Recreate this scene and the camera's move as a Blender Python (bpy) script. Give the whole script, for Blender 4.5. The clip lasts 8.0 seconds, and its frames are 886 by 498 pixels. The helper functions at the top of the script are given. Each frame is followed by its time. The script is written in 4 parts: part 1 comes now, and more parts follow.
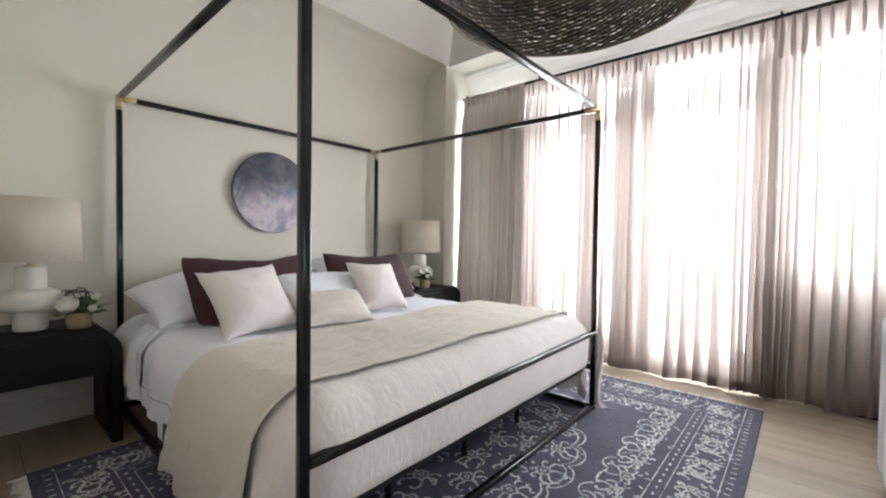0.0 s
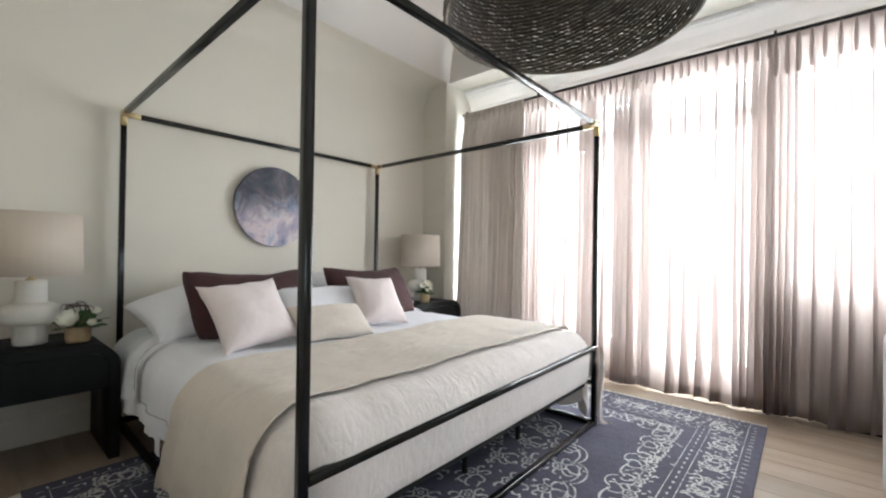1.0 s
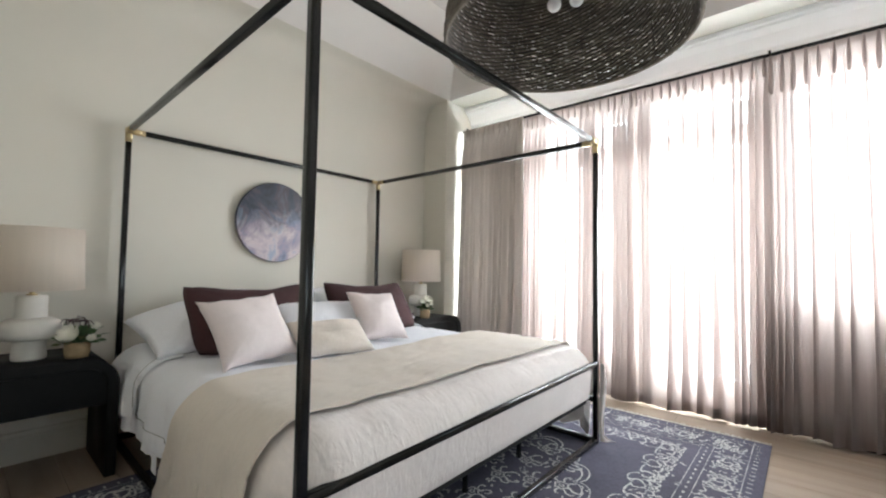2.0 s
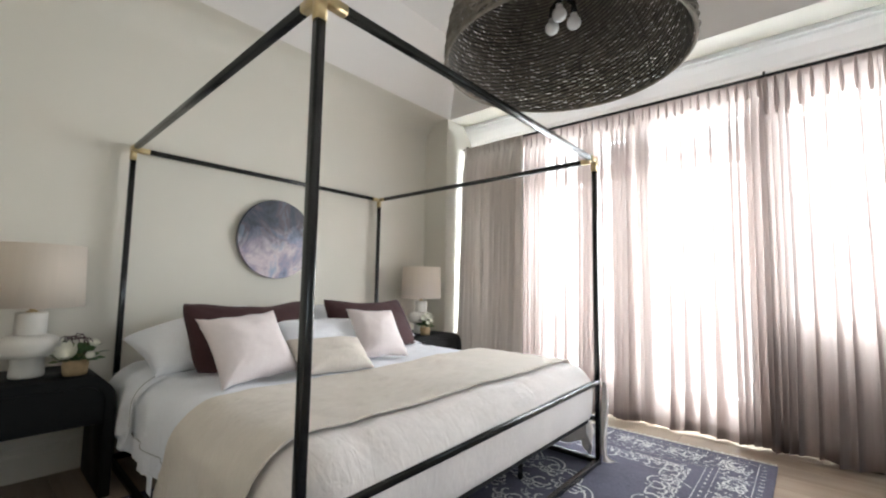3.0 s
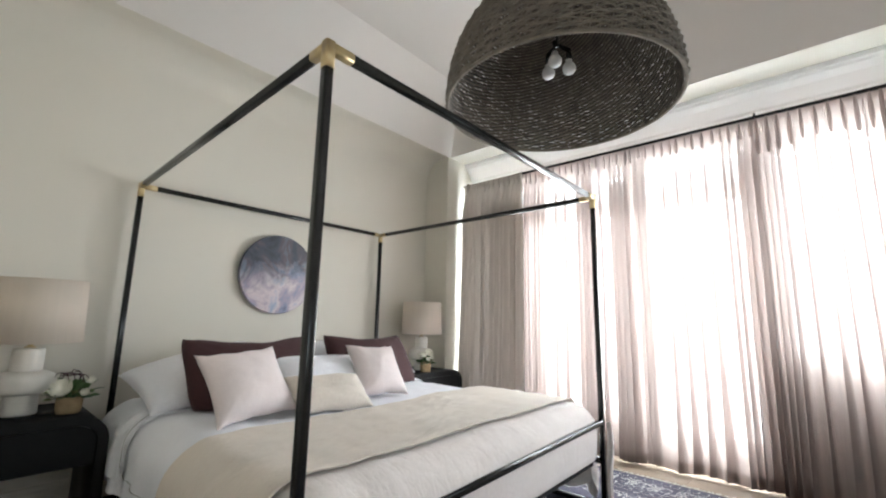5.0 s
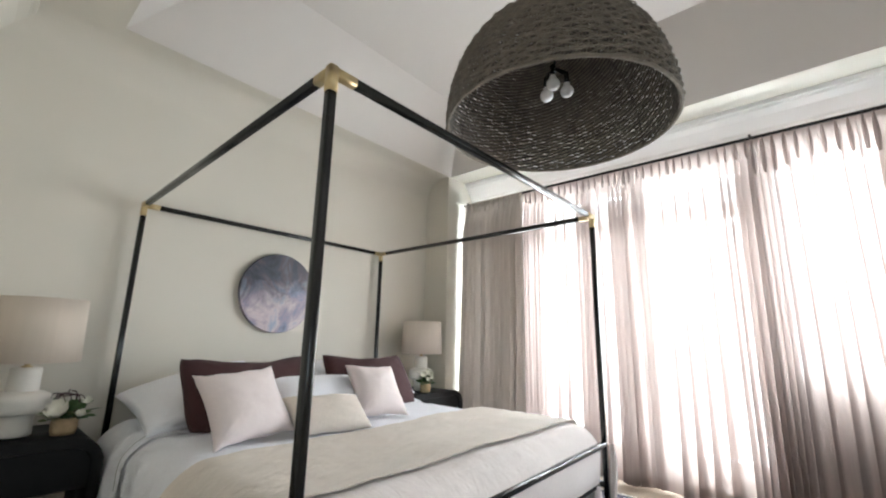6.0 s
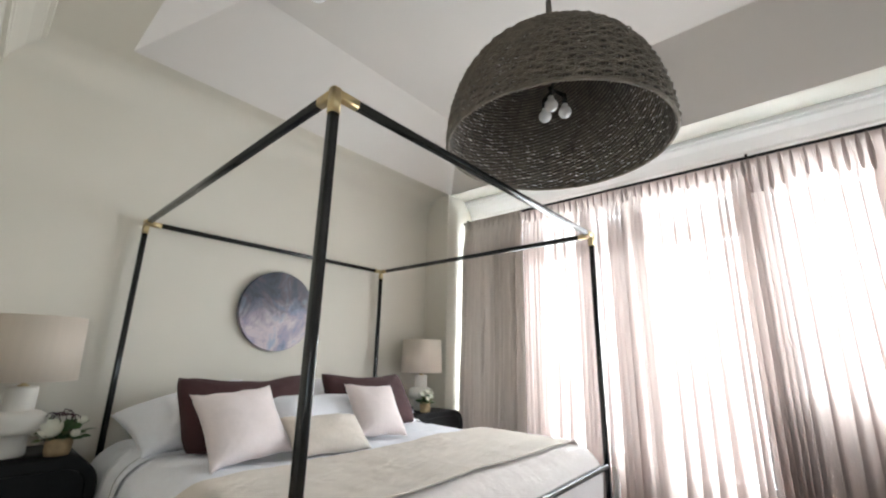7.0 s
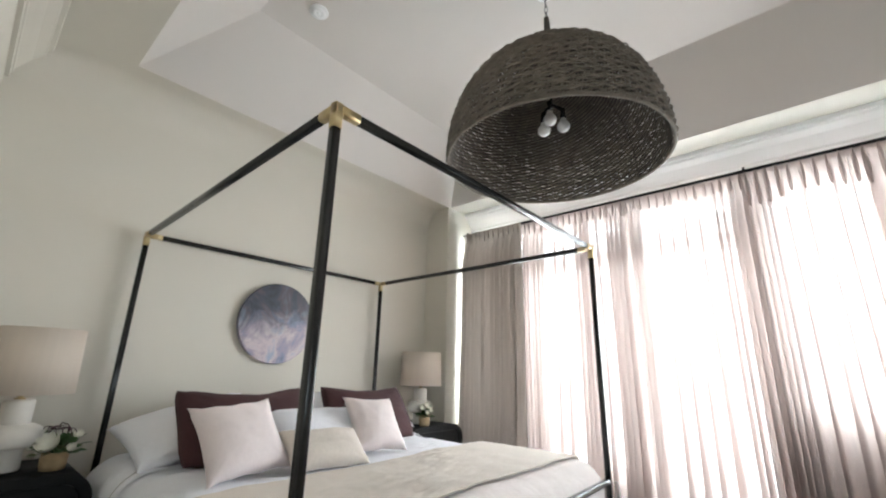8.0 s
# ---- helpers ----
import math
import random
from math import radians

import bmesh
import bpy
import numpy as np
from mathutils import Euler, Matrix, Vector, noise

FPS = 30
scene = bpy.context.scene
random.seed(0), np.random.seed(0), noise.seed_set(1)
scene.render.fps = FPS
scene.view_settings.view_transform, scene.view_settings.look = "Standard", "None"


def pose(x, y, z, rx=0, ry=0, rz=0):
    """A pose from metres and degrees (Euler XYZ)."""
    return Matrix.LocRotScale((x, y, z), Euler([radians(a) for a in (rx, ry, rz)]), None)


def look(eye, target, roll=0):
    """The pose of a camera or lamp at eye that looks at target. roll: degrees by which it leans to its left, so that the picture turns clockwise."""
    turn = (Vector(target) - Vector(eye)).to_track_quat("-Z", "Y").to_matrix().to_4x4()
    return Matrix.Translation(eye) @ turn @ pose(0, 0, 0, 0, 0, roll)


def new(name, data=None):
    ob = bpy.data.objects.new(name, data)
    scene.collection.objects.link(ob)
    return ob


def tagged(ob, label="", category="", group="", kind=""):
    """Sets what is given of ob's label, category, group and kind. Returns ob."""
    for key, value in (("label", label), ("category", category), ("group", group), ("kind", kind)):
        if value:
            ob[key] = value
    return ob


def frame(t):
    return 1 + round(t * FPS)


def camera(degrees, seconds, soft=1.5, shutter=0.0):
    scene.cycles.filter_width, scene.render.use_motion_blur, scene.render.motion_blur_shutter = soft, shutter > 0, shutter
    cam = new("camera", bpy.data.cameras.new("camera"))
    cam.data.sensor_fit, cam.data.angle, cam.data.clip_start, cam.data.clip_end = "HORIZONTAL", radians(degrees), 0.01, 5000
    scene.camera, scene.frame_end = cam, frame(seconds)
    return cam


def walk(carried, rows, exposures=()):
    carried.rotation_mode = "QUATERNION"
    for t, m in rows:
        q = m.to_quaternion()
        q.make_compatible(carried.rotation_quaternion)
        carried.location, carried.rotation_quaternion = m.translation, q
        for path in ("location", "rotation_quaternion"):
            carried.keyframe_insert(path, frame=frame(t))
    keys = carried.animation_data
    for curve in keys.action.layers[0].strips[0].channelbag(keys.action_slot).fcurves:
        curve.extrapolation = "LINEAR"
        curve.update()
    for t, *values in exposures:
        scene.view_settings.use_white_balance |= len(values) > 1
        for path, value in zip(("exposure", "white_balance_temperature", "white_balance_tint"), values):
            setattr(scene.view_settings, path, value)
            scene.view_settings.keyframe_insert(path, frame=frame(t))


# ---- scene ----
cam = camera(93.6, 8.0, soft=2.1)
PATH = [
    (0, (-0.0133, 0.0087, 1.0854), (1.4979, 1.3178, 1.0335), 0.76),
    (0.5, (-0.0165, 0.0063, 1.0873), (1.4948, 1.3162, 1.0675), 0.80),
    (1, (-0.0197, 0.0040, 1.0891), (1.4911, 1.3144, 1.1031), 0.83),
    (1.5, (-0.0229, 0.0016, 1.0909), (1.4866, 1.3127, 1.1385), 0.87),
    (3, (-0.0327, -0.0056, 1.0958), (1.4695, 1.3045, 1.2602), 0.97),
    (3.5, (-0.0360, -0.0079, 1.0973), (1.4625, 1.3011, 1.2993), 1.01),
    (4, (-0.0393, -0.0103, 1.0987), (1.4554, 1.2962, 1.3414), 1.04),
    (4.5, (-0.0426, -0.0127, 1.1000), (1.4466, 1.2914, 1.3856), 1.08),
    (6, (-0.0527, -0.0198, 1.1037), (1.4163, 1.2723, 1.5191), 1.18),
    (6.5, (-0.0560, -0.0222, 1.1048), (1.4050, 1.2643, 1.5632), 1.22),
    (7, (-0.0594, -0.0246, 1.1058), (1.3941, 1.2562, 1.6025), 1.25),
    (7.5, (-0.0628, -0.0269, 1.1067), (1.3840, 1.2481, 1.6368), 1.29),
    (8, (-0.0662, -0.0293, 1.1076), (1.3762, 1.2416, 1.6591), 1.33),
]
walk(cam, [(t, look(eye, target, roll)) for t, eye, target, roll in PATH])

# ---- light and exposure ----
world = bpy.data.worlds.new("sky")
scene.world = world
world.use_nodes = True
wn = world.node_tree.nodes
sky = wn.new("ShaderNodeTexSky")
sky.sky_type, sky.sun_disc = "NISHITA", False
sky.sun_elevation, sky.sun_rotation = radians(40), radians(60)
wn["Background"].inputs["Strength"].default_value = 0.15
world.node_tree.links.new(sky.outputs[0], wn["Background"].inputs["Color"])
scene.view_settings.exposure = 0.08

# ---- plan, in metres ----
XL, XW = -0.22, 3.80          # left wall, window wall
YH, YB = 3.22, -3.40          # headboard wall, wall behind
ZS, ZC = 2.90, 3.40           # soffit, raised ceiling
TX0, TX1, TY0, TY1 = 0.31, 3.38, -3.00, 2.90   # raised tray at soffit height
INSET = 0.48
BX0, BX1, BY0, BY1, BZ = 0.60, 2.61, 1.00, 3.15, 1.905   # bed posts


def area_light(name, y0, y1, z0, z1, watts):
    lamp = bpy.data.lights.new(name, "AREA")
    lamp.shape, lamp.size, lamp.size_y, lamp.energy = "RECTANGLE", z1 - z0, y1 - y0, watts
    lamp.color = (0.81, 0.93, 1.0)
    ob = new(name, lamp)
    ob.matrix_world = pose(XW + 0.66, (y0 + y1) / 2, (z0 + z1) / 2, 0, 86, 0)
    return ob


# openings in the window wall: y0, y1, z0, z1
OPEN_PAIR = (1.14, 2.74, 0.24, 2.47)
OPEN_DOOR = (0.25, 1.03, 0.16, 2.47)
OPEN_WIDE = (-1.05, 0.12, 0.80, 2.40)
# unseen opening in the back wall, added only to let fill light in
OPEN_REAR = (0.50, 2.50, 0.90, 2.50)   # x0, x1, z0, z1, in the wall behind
for o in (OPEN_PAIR, OPEN_DOOR, OPEN_WIDE):
    area_light("daylight_fill", o[0], o[1], o[2], o[3], 142 * (o[1] - o[0]) * (o[3] - o[2]))
# added fill lamp outside the back wall, for no known window
rear_fill = area_light("daylight_fill", OPEN_REAR[0], OPEN_REAR[1], OPEN_REAR[2], OPEN_REAR[3], 9 * 2.0 * 1.6)
rear_fill.matrix_world = pose(1.50, YB - 0.35, 1.70, 90, 0, 0)


# ---- materials ----
def nodes_of(name):
    m = bpy.data.materials.new(name)
    m.use_nodes = True
    nt = m.node_tree
    return m, nt, nt.nodes["Principled BSDF"]


def ramp_node(nt, fac, stops):
    r = nt.nodes.new("ShaderNodeValToRGB")
    el = r.color_ramp.elements
    while len(el) < len(stops):
        el.new(0.5)
    for e, (p, c) in zip(el, stops):
        e.position, e.color = p, (*c, 1)
    nt.links.new(fac, r.inputs[0])
    return r.outputs[0]


def noise_node(nt, scale, detail=4, rough=0.55, stretch=None, coord="Object", distort=0.0):
    tc = nt.nodes.new("ShaderNodeTexCoord")
    n = nt.nodes.new("ShaderNodeTexNoise")
    n.inputs["Scale"].default_value, n.inputs["Detail"].default_value = scale, detail
    n.inputs["Roughness"].default_value, n.inputs["Distortion"].default_value = rough, distort
    src = tc.outputs[coord]
    if stretch:
        mp = nt.nodes.new("ShaderNodeMapping")
        mp.inputs["Scale"].default_value = stretch
        nt.links.new(src, mp.inputs[0])
        src = mp.outputs[0]
    nt.links.new(src, n.inputs["Vector"])
    return n.outputs["Fac"]


def bump(nt, bsdf, height, strength, dist=0.01):
    b = nt.nodes.new("ShaderNodeBump")
    b.inputs["Strength"].default_value, b.inputs["Distance"].default_value = strength, dist
    nt.links.new(height, b.inputs["Height"])
    nt.links.new(b.outputs[0], bsdf.inputs["Normal"])


def shade(c, k):
    return tuple(min(1, v * k) for v in c)


def plain(name, c, rough=0.6, var=0.06, scale=6, fine=120, bumpiness=0.1, metal=0.0, dist=0.003, stretch=None, sheen=0.0):
    """A surface of one colour with soft blotches, fine grain and relief."""
    m, nt, b = nodes_of(name)
    col = ramp_node(nt, noise_node(nt, scale, 3), [(0.25, shade(c, 1 - var)), (0.75, shade(c, 1 + var))])
    nt.links.new(col, b.inputs["Base Color"])
    b.inputs["Roughness"].default_value, b.inputs["Metallic"].default_value = rough, metal
    if sheen:
        b.inputs["Sheen Weight"].default_value = sheen
    if bumpiness:
        bump(nt, b, noise_node(nt, fine, 3, stretch=stretch), bumpiness, dist)
    return m


def woven(name, c, thread=420, var=0.05, rough=0.85, crease=0.25, sheen=0.2, slub=(1, 1, 1)):
    """Cloth: fine crossing threads, slubs and soft wrinkles."""
    m, nt, b = nodes_of(name)
    tone = noise_node(nt, 5, 4)
    slubs = noise_node(nt, 60, 3, stretch=slub)
    mix = nt.nodes.new("ShaderNodeMath")
    mix.operation = "ADD"
    nt.links.new(tone, mix.inputs[0]), nt.links.new(slubs, mix.inputs[1])
    half = nt.nodes.new("ShaderNodeMath")
    half.operation = "MULTIPLY"
    half.inputs[1].default_value = 0.5
    nt.links.new(mix.outputs[0], half.inputs[0])
    nt.links.new(ramp_node(nt, half.outputs[0], [(0.35, shade(c, 1 - var)), (0.65, shade(c, 1 + var))]), b.inputs["Base Color"])
    b.inputs["Roughness"].default_value, b.inputs["Sheen Weight"].default_value = rough, sheen
    fine = noise_node(nt, thread, 2)
    wr = noise_node(nt, 14, 6, 0.62, stretch=slub, distort=0.8)
    add = nt.nodes.new("ShaderNodeMath")
    add.operation = "MULTIPLY_ADD"
    add.inputs[1].default_value = 0.12
    nt.links.new(fine, add.inputs[0]), nt.links.new(wr, add.inputs[2])
    bump(nt, b, add.outputs[0], crease, 0.02)
    return m


def sheer_cloth(name, c, clear, through_light, var=0.07):
    """Thin cloth that lets daylight through."""
    m, nt, b = nodes_of(name)
    out = nt.nodes["Material Output"]
    tint = ramp_node(nt, noise_node(nt, 40, 3, stretch=(1, 1, 0.06)), [(0.3, shade(c, 1 - var)), (0.7, shade(c, 1 + var))])
    nt.links.new(tint, b.inputs["Base Color"])
    b.inputs["Roughness"].default_value = 0.9
    bump(nt, b, noise_node(nt, 300, 2), 0.1, 0.002)
    tl = nt.nodes.new("ShaderNodeBsdfTranslucent")
    nt.links.new(tint, tl.inputs["Color"])
    m1 = nt.nodes.new("ShaderNodeMixShader")
    m1.inputs[0].default_value = through_light
    nt.links.new(b.outputs[0], m1.inputs[1]), nt.links.new(tl.outputs[0], m1.inputs[2])
    last = m1
    if clear:
        tr = nt.nodes.new("ShaderNodeBsdfTransparent")
        last = nt.nodes.new("ShaderNodeMixShader")
        last.inputs[0].default_value = clear
        nt.links.new(m1.outputs[0], last.inputs[1]), nt.links.new(tr.outputs[0], last.inputs[2])
    nt.links.new(last.outputs[0], out.inputs["Surface"])
    return m


WALL = plain("wall_paint", (0.652, 0.614, 0.538), 0.75, 0.02, 1.5, 260, 0.08)
TRAY = plain("ceiling_paint", (0.63, 0.592, 0.555), 0.8, 0.02, 1.2, 220, 0.06)
WHITE = plain("white_trim_paint", (0.86, 0.86, 0.855), 0.45, 0.015, 3, 160, 0.05)
BLACK = plain("black_metal", (0.010, 0.0095, 0.0095), 0.22, 0.15, 20, 300, 0.06, 0.0, 0.001)
BRASS = plain("brushed_brass", (0.56, 0.44, 0.25), 0.40, 0.10, 30, 400, 0.08, 1.0, 0.001)
EBONY = plain("black_stained_wood", (0.007, 0.0065, 0.0065), 0.52, 0.3, 12, 60, 0.15, 0.0, 0.002, (1, 12, 12))
EBONY.node_tree.nodes["Principled BSDF"].inputs["Specular IOR Level"].default_value = 0.22
DARK = plain("dark_underside", (0.009, 0.009, 0.009), 0.7)
LINEN_WHITE = woven("white_cotton", (0.87, 0.875, 0.92), 500, 0.02, 0.85, 0.45)
LINEN_BEIGE = woven("beige_linen", (0.77, 0.69, 0.61), 420, 0.06, 0.9, 0.65, 0.2, (0.7, 4, 0.7))
LINEN_BACK = woven("pale_beige_linen", (0.84, 0.775, 0.745), 420, 0.05, 0.9, 0.45, 0.2, (2.2, 0.7, 0.9))
BLUSH = woven("blush_satin", (0.77, 0.675, 0.66), 600, 0.03, 0.6, 0.12, 0.3)
OATMEAL = woven("oatmeal_linen", (0.66, 0.59, 0.52), 420, 0.06, 0.9, 0.25)
MAROON = woven("maroon_cotton", (0.050, 0.015, 0.016), 500, 0.12, 0.85, 0.22, 0.04)
SHADE = sheer_cloth("lamp_shade_linen", (0.82, 0.745, 0.665), 0.0, 0.50, 0.02)
CERAMIC = plain("matte_white_ceramic", (0.70, 0.67, 0.62), 0.55, 0.06, 8, 40, 0.35, 0.0, 0.004)
SHEER = sheer_cloth("taupe_sheer", (0.355, 0.282, 0.256), 0.245, 0.48)
DRAPE = sheer_cloth("taupe_drape", (0.53, 0.468, 0.42), 0.0, 0.04)
TWINE_DARK = plain("darker_twine", (0.10, 0.086, 0.072), 0.9, 0.3, 18, 220, 0.4, 0.0, 0.004)
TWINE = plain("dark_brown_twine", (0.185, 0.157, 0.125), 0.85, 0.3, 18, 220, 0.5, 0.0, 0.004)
BULB = plain("frosted_bulb", (0.85, 0.85, 0.85), 0.25, 0.01, 3, 10, 0.0)


# ---- mesh helpers ----
def part(name, bm, material, parent=None, label="", smooth=False):
    me = bpy.data.meshes.new(name)
    if smooth:
        for f in bm.faces:
            f.smooth = True
    bm.to_mesh(me)
    bm.free()
    me.materials.append(material)
    ob = new(name, me)
    if parent:
        ob.parent = parent
    if label:
        ob["label"] = label
    return ob


def thing(name, label, category, group="", kind="", at=(0, 0, 0)):
    ob = new(name)
    ob.location = at
    ob.empty_display_size = 0.05
    return tagged(ob, label, category, group, kind)


def box(bm, x0, x1, y0, y1, z0, z1, bevel=0.0, seg=2):
    vs = [bm.verts.new((x, y, z)) for z in (z0, z1) for y in (y0, y1) for x in (x0, x1)]
    fs = [bm.faces.new([vs[i] for i in q]) for q in ((0, 2, 3, 1), (4, 5, 7, 6), (0, 1, 5, 4), (1, 3, 7, 5), (3, 2, 6, 7), (2, 0, 4, 6))]
    if bevel:
        bmesh.ops.bevel(bm, geom=list({e for f in fs for e in f.edges}), offset=bevel, segments=seg, affect="EDGES", profile=0.5)
    return bm


def solid(name, x0, x1, y0, y1, z0, z1, material, parent=None, bevel=0.0, label="", seg=2):
    return part(name, box(bmesh.new(), x0, x1, y0, y1, z0, z1, bevel, seg), material, parent, label)


def tube(bm, pts, r, n=8, caps=True, squash=1.0):
    """A tube of radius r along the points."""
    pts = [Vector(p) for p in pts]
    rings = []
    up = Vector((0, 0, 1))
    for i, p in enumerate(pts):
        d = (pts[min(i + 1, len(pts) - 1)] - pts[max(i - 1, 0)]).normalized()
        a = up if abs(d.dot(up)) < 0.95 else Vector((1, 0, 0))
        u = d.cross(a).normalized()
        v = u.cross(d)
        rr = r[i] if isinstance(r, (list, tuple)) else r
        rings.append([bm.verts.new(p + rr * (math.cos(2 * math.pi * (k + 0.5) / n) * u + squash * math.sin(2 * math.pi * (k + 0.5) / n) * v)) for k in range(n)])
    for a, b in zip(rings, rings[1:]):
        for k in range(n):
            f = bm.faces.new((a[k], a[(k + 1) % n], b[(k + 1) % n], b[k]))
            f.smooth = True
    if caps:
        bm.faces.new(list(reversed(rings[0])))
        bm.faces.new(rings[-1])
    return bm


def lathe(bm, prof, n=40, cx=0.0, cy=0.0):
    """A body turned round the z axis from (radius, height) pairs."""
    rings = []
    for r, z in prof:
        rings.append([bm.verts.new((cx + r * math.cos(2 * math.pi * k / n), cy + r * math.sin(2 * math.pi * k / n), z)) for k in range(n)] if r > 1e-5 else [bm.verts.new((cx, cy, z))])
    for a, b in zip(rings, rings[1:]):
        for k in range(n):
            q = [a[k % len(a)], a[(k + 1) % len(a)], b[(k + 1) % len(b)], b[k % len(b)]]
            q = [v for i, v in enumerate(q) if v not in q[:i]]
            if len(q) > 2:
                bm.faces.new(q)
    return bm


def grid(bm, nu, nv, fn):
    vs = [[bm.verts.new(fn(i / nu, j / nv)) for j in range(nv + 1)] for i in range(nu + 1)]
    for i in range(nu):
        for j in range(nv):
            bm.faces.new((vs[i][j], vs[i + 1][j], vs[i + 1][j + 1], vs[i][j + 1])).smooth = True
    return bm


# ---- structure ----
def structure():
    k = "structure"
    fl = tagged(solid("floor", XL - 0.2, XW + 0.22, YB - 0.2, YH + 0.2, -0.06, -0.014, DARK), "pale oak plank floor", "floor", kind=k)
    tagged(solid("wall_north", XL - 0.2, XW + 0.25, YH, YH + 0.2, -0.05, 3.6, WALL), "soft greige painted plaster wall behind the bed", "wall", kind=k)
    tagged(solid("wall_west", XL - 0.2, XL, YB, YH, -0.05, 3.6, WALL), "soft greige painted plaster side wall", "wall", kind=k)
    bm = bmesh.new()
    # the opening here is made up for the fill lamp behind it
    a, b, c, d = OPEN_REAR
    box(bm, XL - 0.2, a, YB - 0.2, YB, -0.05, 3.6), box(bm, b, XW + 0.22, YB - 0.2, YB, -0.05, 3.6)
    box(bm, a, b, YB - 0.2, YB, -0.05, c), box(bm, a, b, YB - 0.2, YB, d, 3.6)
    tagged(part("wall_south", bm, WALL), "soft greige painted plaster wall with an added opening for fill light", "wall", kind=k)
    tagged(solid("wall_column", TX1 - 0.04, XW, TY1, YH, -0.04, ZS, WALL), "painted corner pilaster beside the curtains", "wall", kind=k)
    # window wall, in pieces round its openings
    bm = bmesh.new()
    x0, x1 = XW, XW + 0.22
    spans = [OPEN_WIDE, OPEN_DOOR, OPEN_PAIR]
    edges = [YB] + [v for o in spans for v in o[:2]] + [YH]
    for a, b in zip(edges[0::2], edges[1::2]):
        box(bm, x0, x1, a, b, -0.05, 3.6)
    for o in spans:
        box(bm, x0, x1, o[0], o[1], -0.05, o[2])
        box(bm, x0, x1, o[0], o[1], o[3], 3.6)
    tagged(part("wall_east", bm, WHITE), "white painted window wall behind the curtains", "wall", kind=k)
    # ceiling: soffit ring, sloped tray sides, raised flat
    bm = bmesh.new()
    ax, bx, ay, by = XL, XW, YB, YH
    ring = lambda x0, x1, y0, y1, z: [bm.verts.new(p) for p in ((x0, y0, z), (x1, y0, z), (x1, y1, z), (x0, y1, z))]
    r0, r1 = ring(ax, bx, ay, by, ZS), ring(TX0, TX1, TY0, TY1, ZS)
    r2 = ring(TX0 + INSET, TX1 - INSET + 0.04, TY0 + INSET, TY1 - INSET, ZC)
    for n, (a, b) in enumerate(((r0, r1), (r1, r2))):
        for i in range(4):
            bm.faces.new((a[i], b[i], b[(i + 1) % 4], a[(i + 1) % 4])).material_index = 1 - n
    bm.faces.new(r2)
    top = ring(ax, bx, ay, by, ZC + 0.15)
    bm.faces.new(list(reversed(top)))
    for i in range(4):
        bm.faces.new((r0[i], r0[(i + 1) % 4], top[(i + 1) % 4], top[i]))
    bmesh.ops.recalc_face_normals(bm, faces=bm.faces)
    ceil = part("ceiling", bm, TRAY)
    ceil.data.materials.append(WALL)
    tagged(ceil, "off-white tray ceiling with sloped sides", "ceiling", kind=k)


def moulding(name, prof, x0, y0, x1, y1, nx, ny, material, label, soft=False):
    """A strip of the profile (distance from the wall, height) along a wall; (nx, ny) points into the room."""
    bm = bmesh.new()
    a = [bm.verts.new((x0 + nx * d, y0 + ny * d, z)) for d, z in prof]
    b = [bm.verts.new((x1 + nx * d, y1 + ny * d, z)) for d, z in prof]
    for i in range(len(prof) - 1):
        bm.faces.new((a[i], b[i], b[i + 1], a[i + 1])).smooth = soft
    bm.faces.new(a), bm.faces.new(b)
    bmesh.ops.recalc_face_normals(bm, faces=bm.faces)
    return tagged(part(name, bm, material), label, "trim", kind="structure")


structure()
CROWN = [(0, 2.665), (0.02, 2.665), (0.022, 2.70), (0.03, 2.705), (0.032, 2.73), (0.05, 2.76), (0.085, 2.81), (0.13, 2.845), (0.135, 2.862), (0.155, 2.866), (0.16, 2.885), (0.16, 2.8985), (0, 2.8985)]
CROWN_SLIM = [(0, 2.686)] + [(0.0005 + 0.21 * (1 - math.cos(a)), 2.688 + 0.2105 * math.sin(a)) for a in [i * math.pi / 120 for i in range(61)]] + [(0, 2.8985)]
moulding("trim_window_crown", CROWN, XW, YB, XW, TY1, -1, 0, WHITE, "white stepped crown moulding above the curtains")
moulding("trim_west_crown", CROWN, XL, YB, XL, YH, 1, 0, WALL, "wall-coloured stepped crown moulding on the side wall")
moulding("trim_head_crown", CROWN_SLIM, XL, YH, TX1 - 0.04, YH, 0, -1, WALL, "wall-coloured cove below the soffit")
BASE = [(0, 0.001), (0.016, 0.001), (0.016, 0.13), (0.010, 0.145), (0.010, 0.16), (0.004, 0.17), (0, 0.17)]
moulding("baseboard", BASE, XL, YH, TX1 - 0.04, YH, 0, -1, WALL, "wall-coloured painted baseboard")
moulding("baseboard", BASE, XW, YB, XW, OPEN_WIDE[1], -1, 0, WHITE, "white painted baseboard under the window")


# ---- overcast sky outside, far behind the windows ----
GLOW, nt, b = nodes_of("overcast_sky")
em = nt.nodes.new("ShaderNodeEmission")
em.inputs["Color"].default_value, em.inputs["Strength"].default_value = (0.93, 0.97, 1.0, 1), 4.2
nt.links.new(em.outputs[0], nt.nodes["Material Output"].inputs["Surface"])
bm = bmesh.new()
bm.faces.new([bm.verts.new(q) for q in ((9, -12, -6), (9, -12, 14), (9, 16, 14), (9, 16, -6))])
tagged(part("backdrop", bm, GLOW), "white overcast sky seen through the windows", "sky", kind="structure")

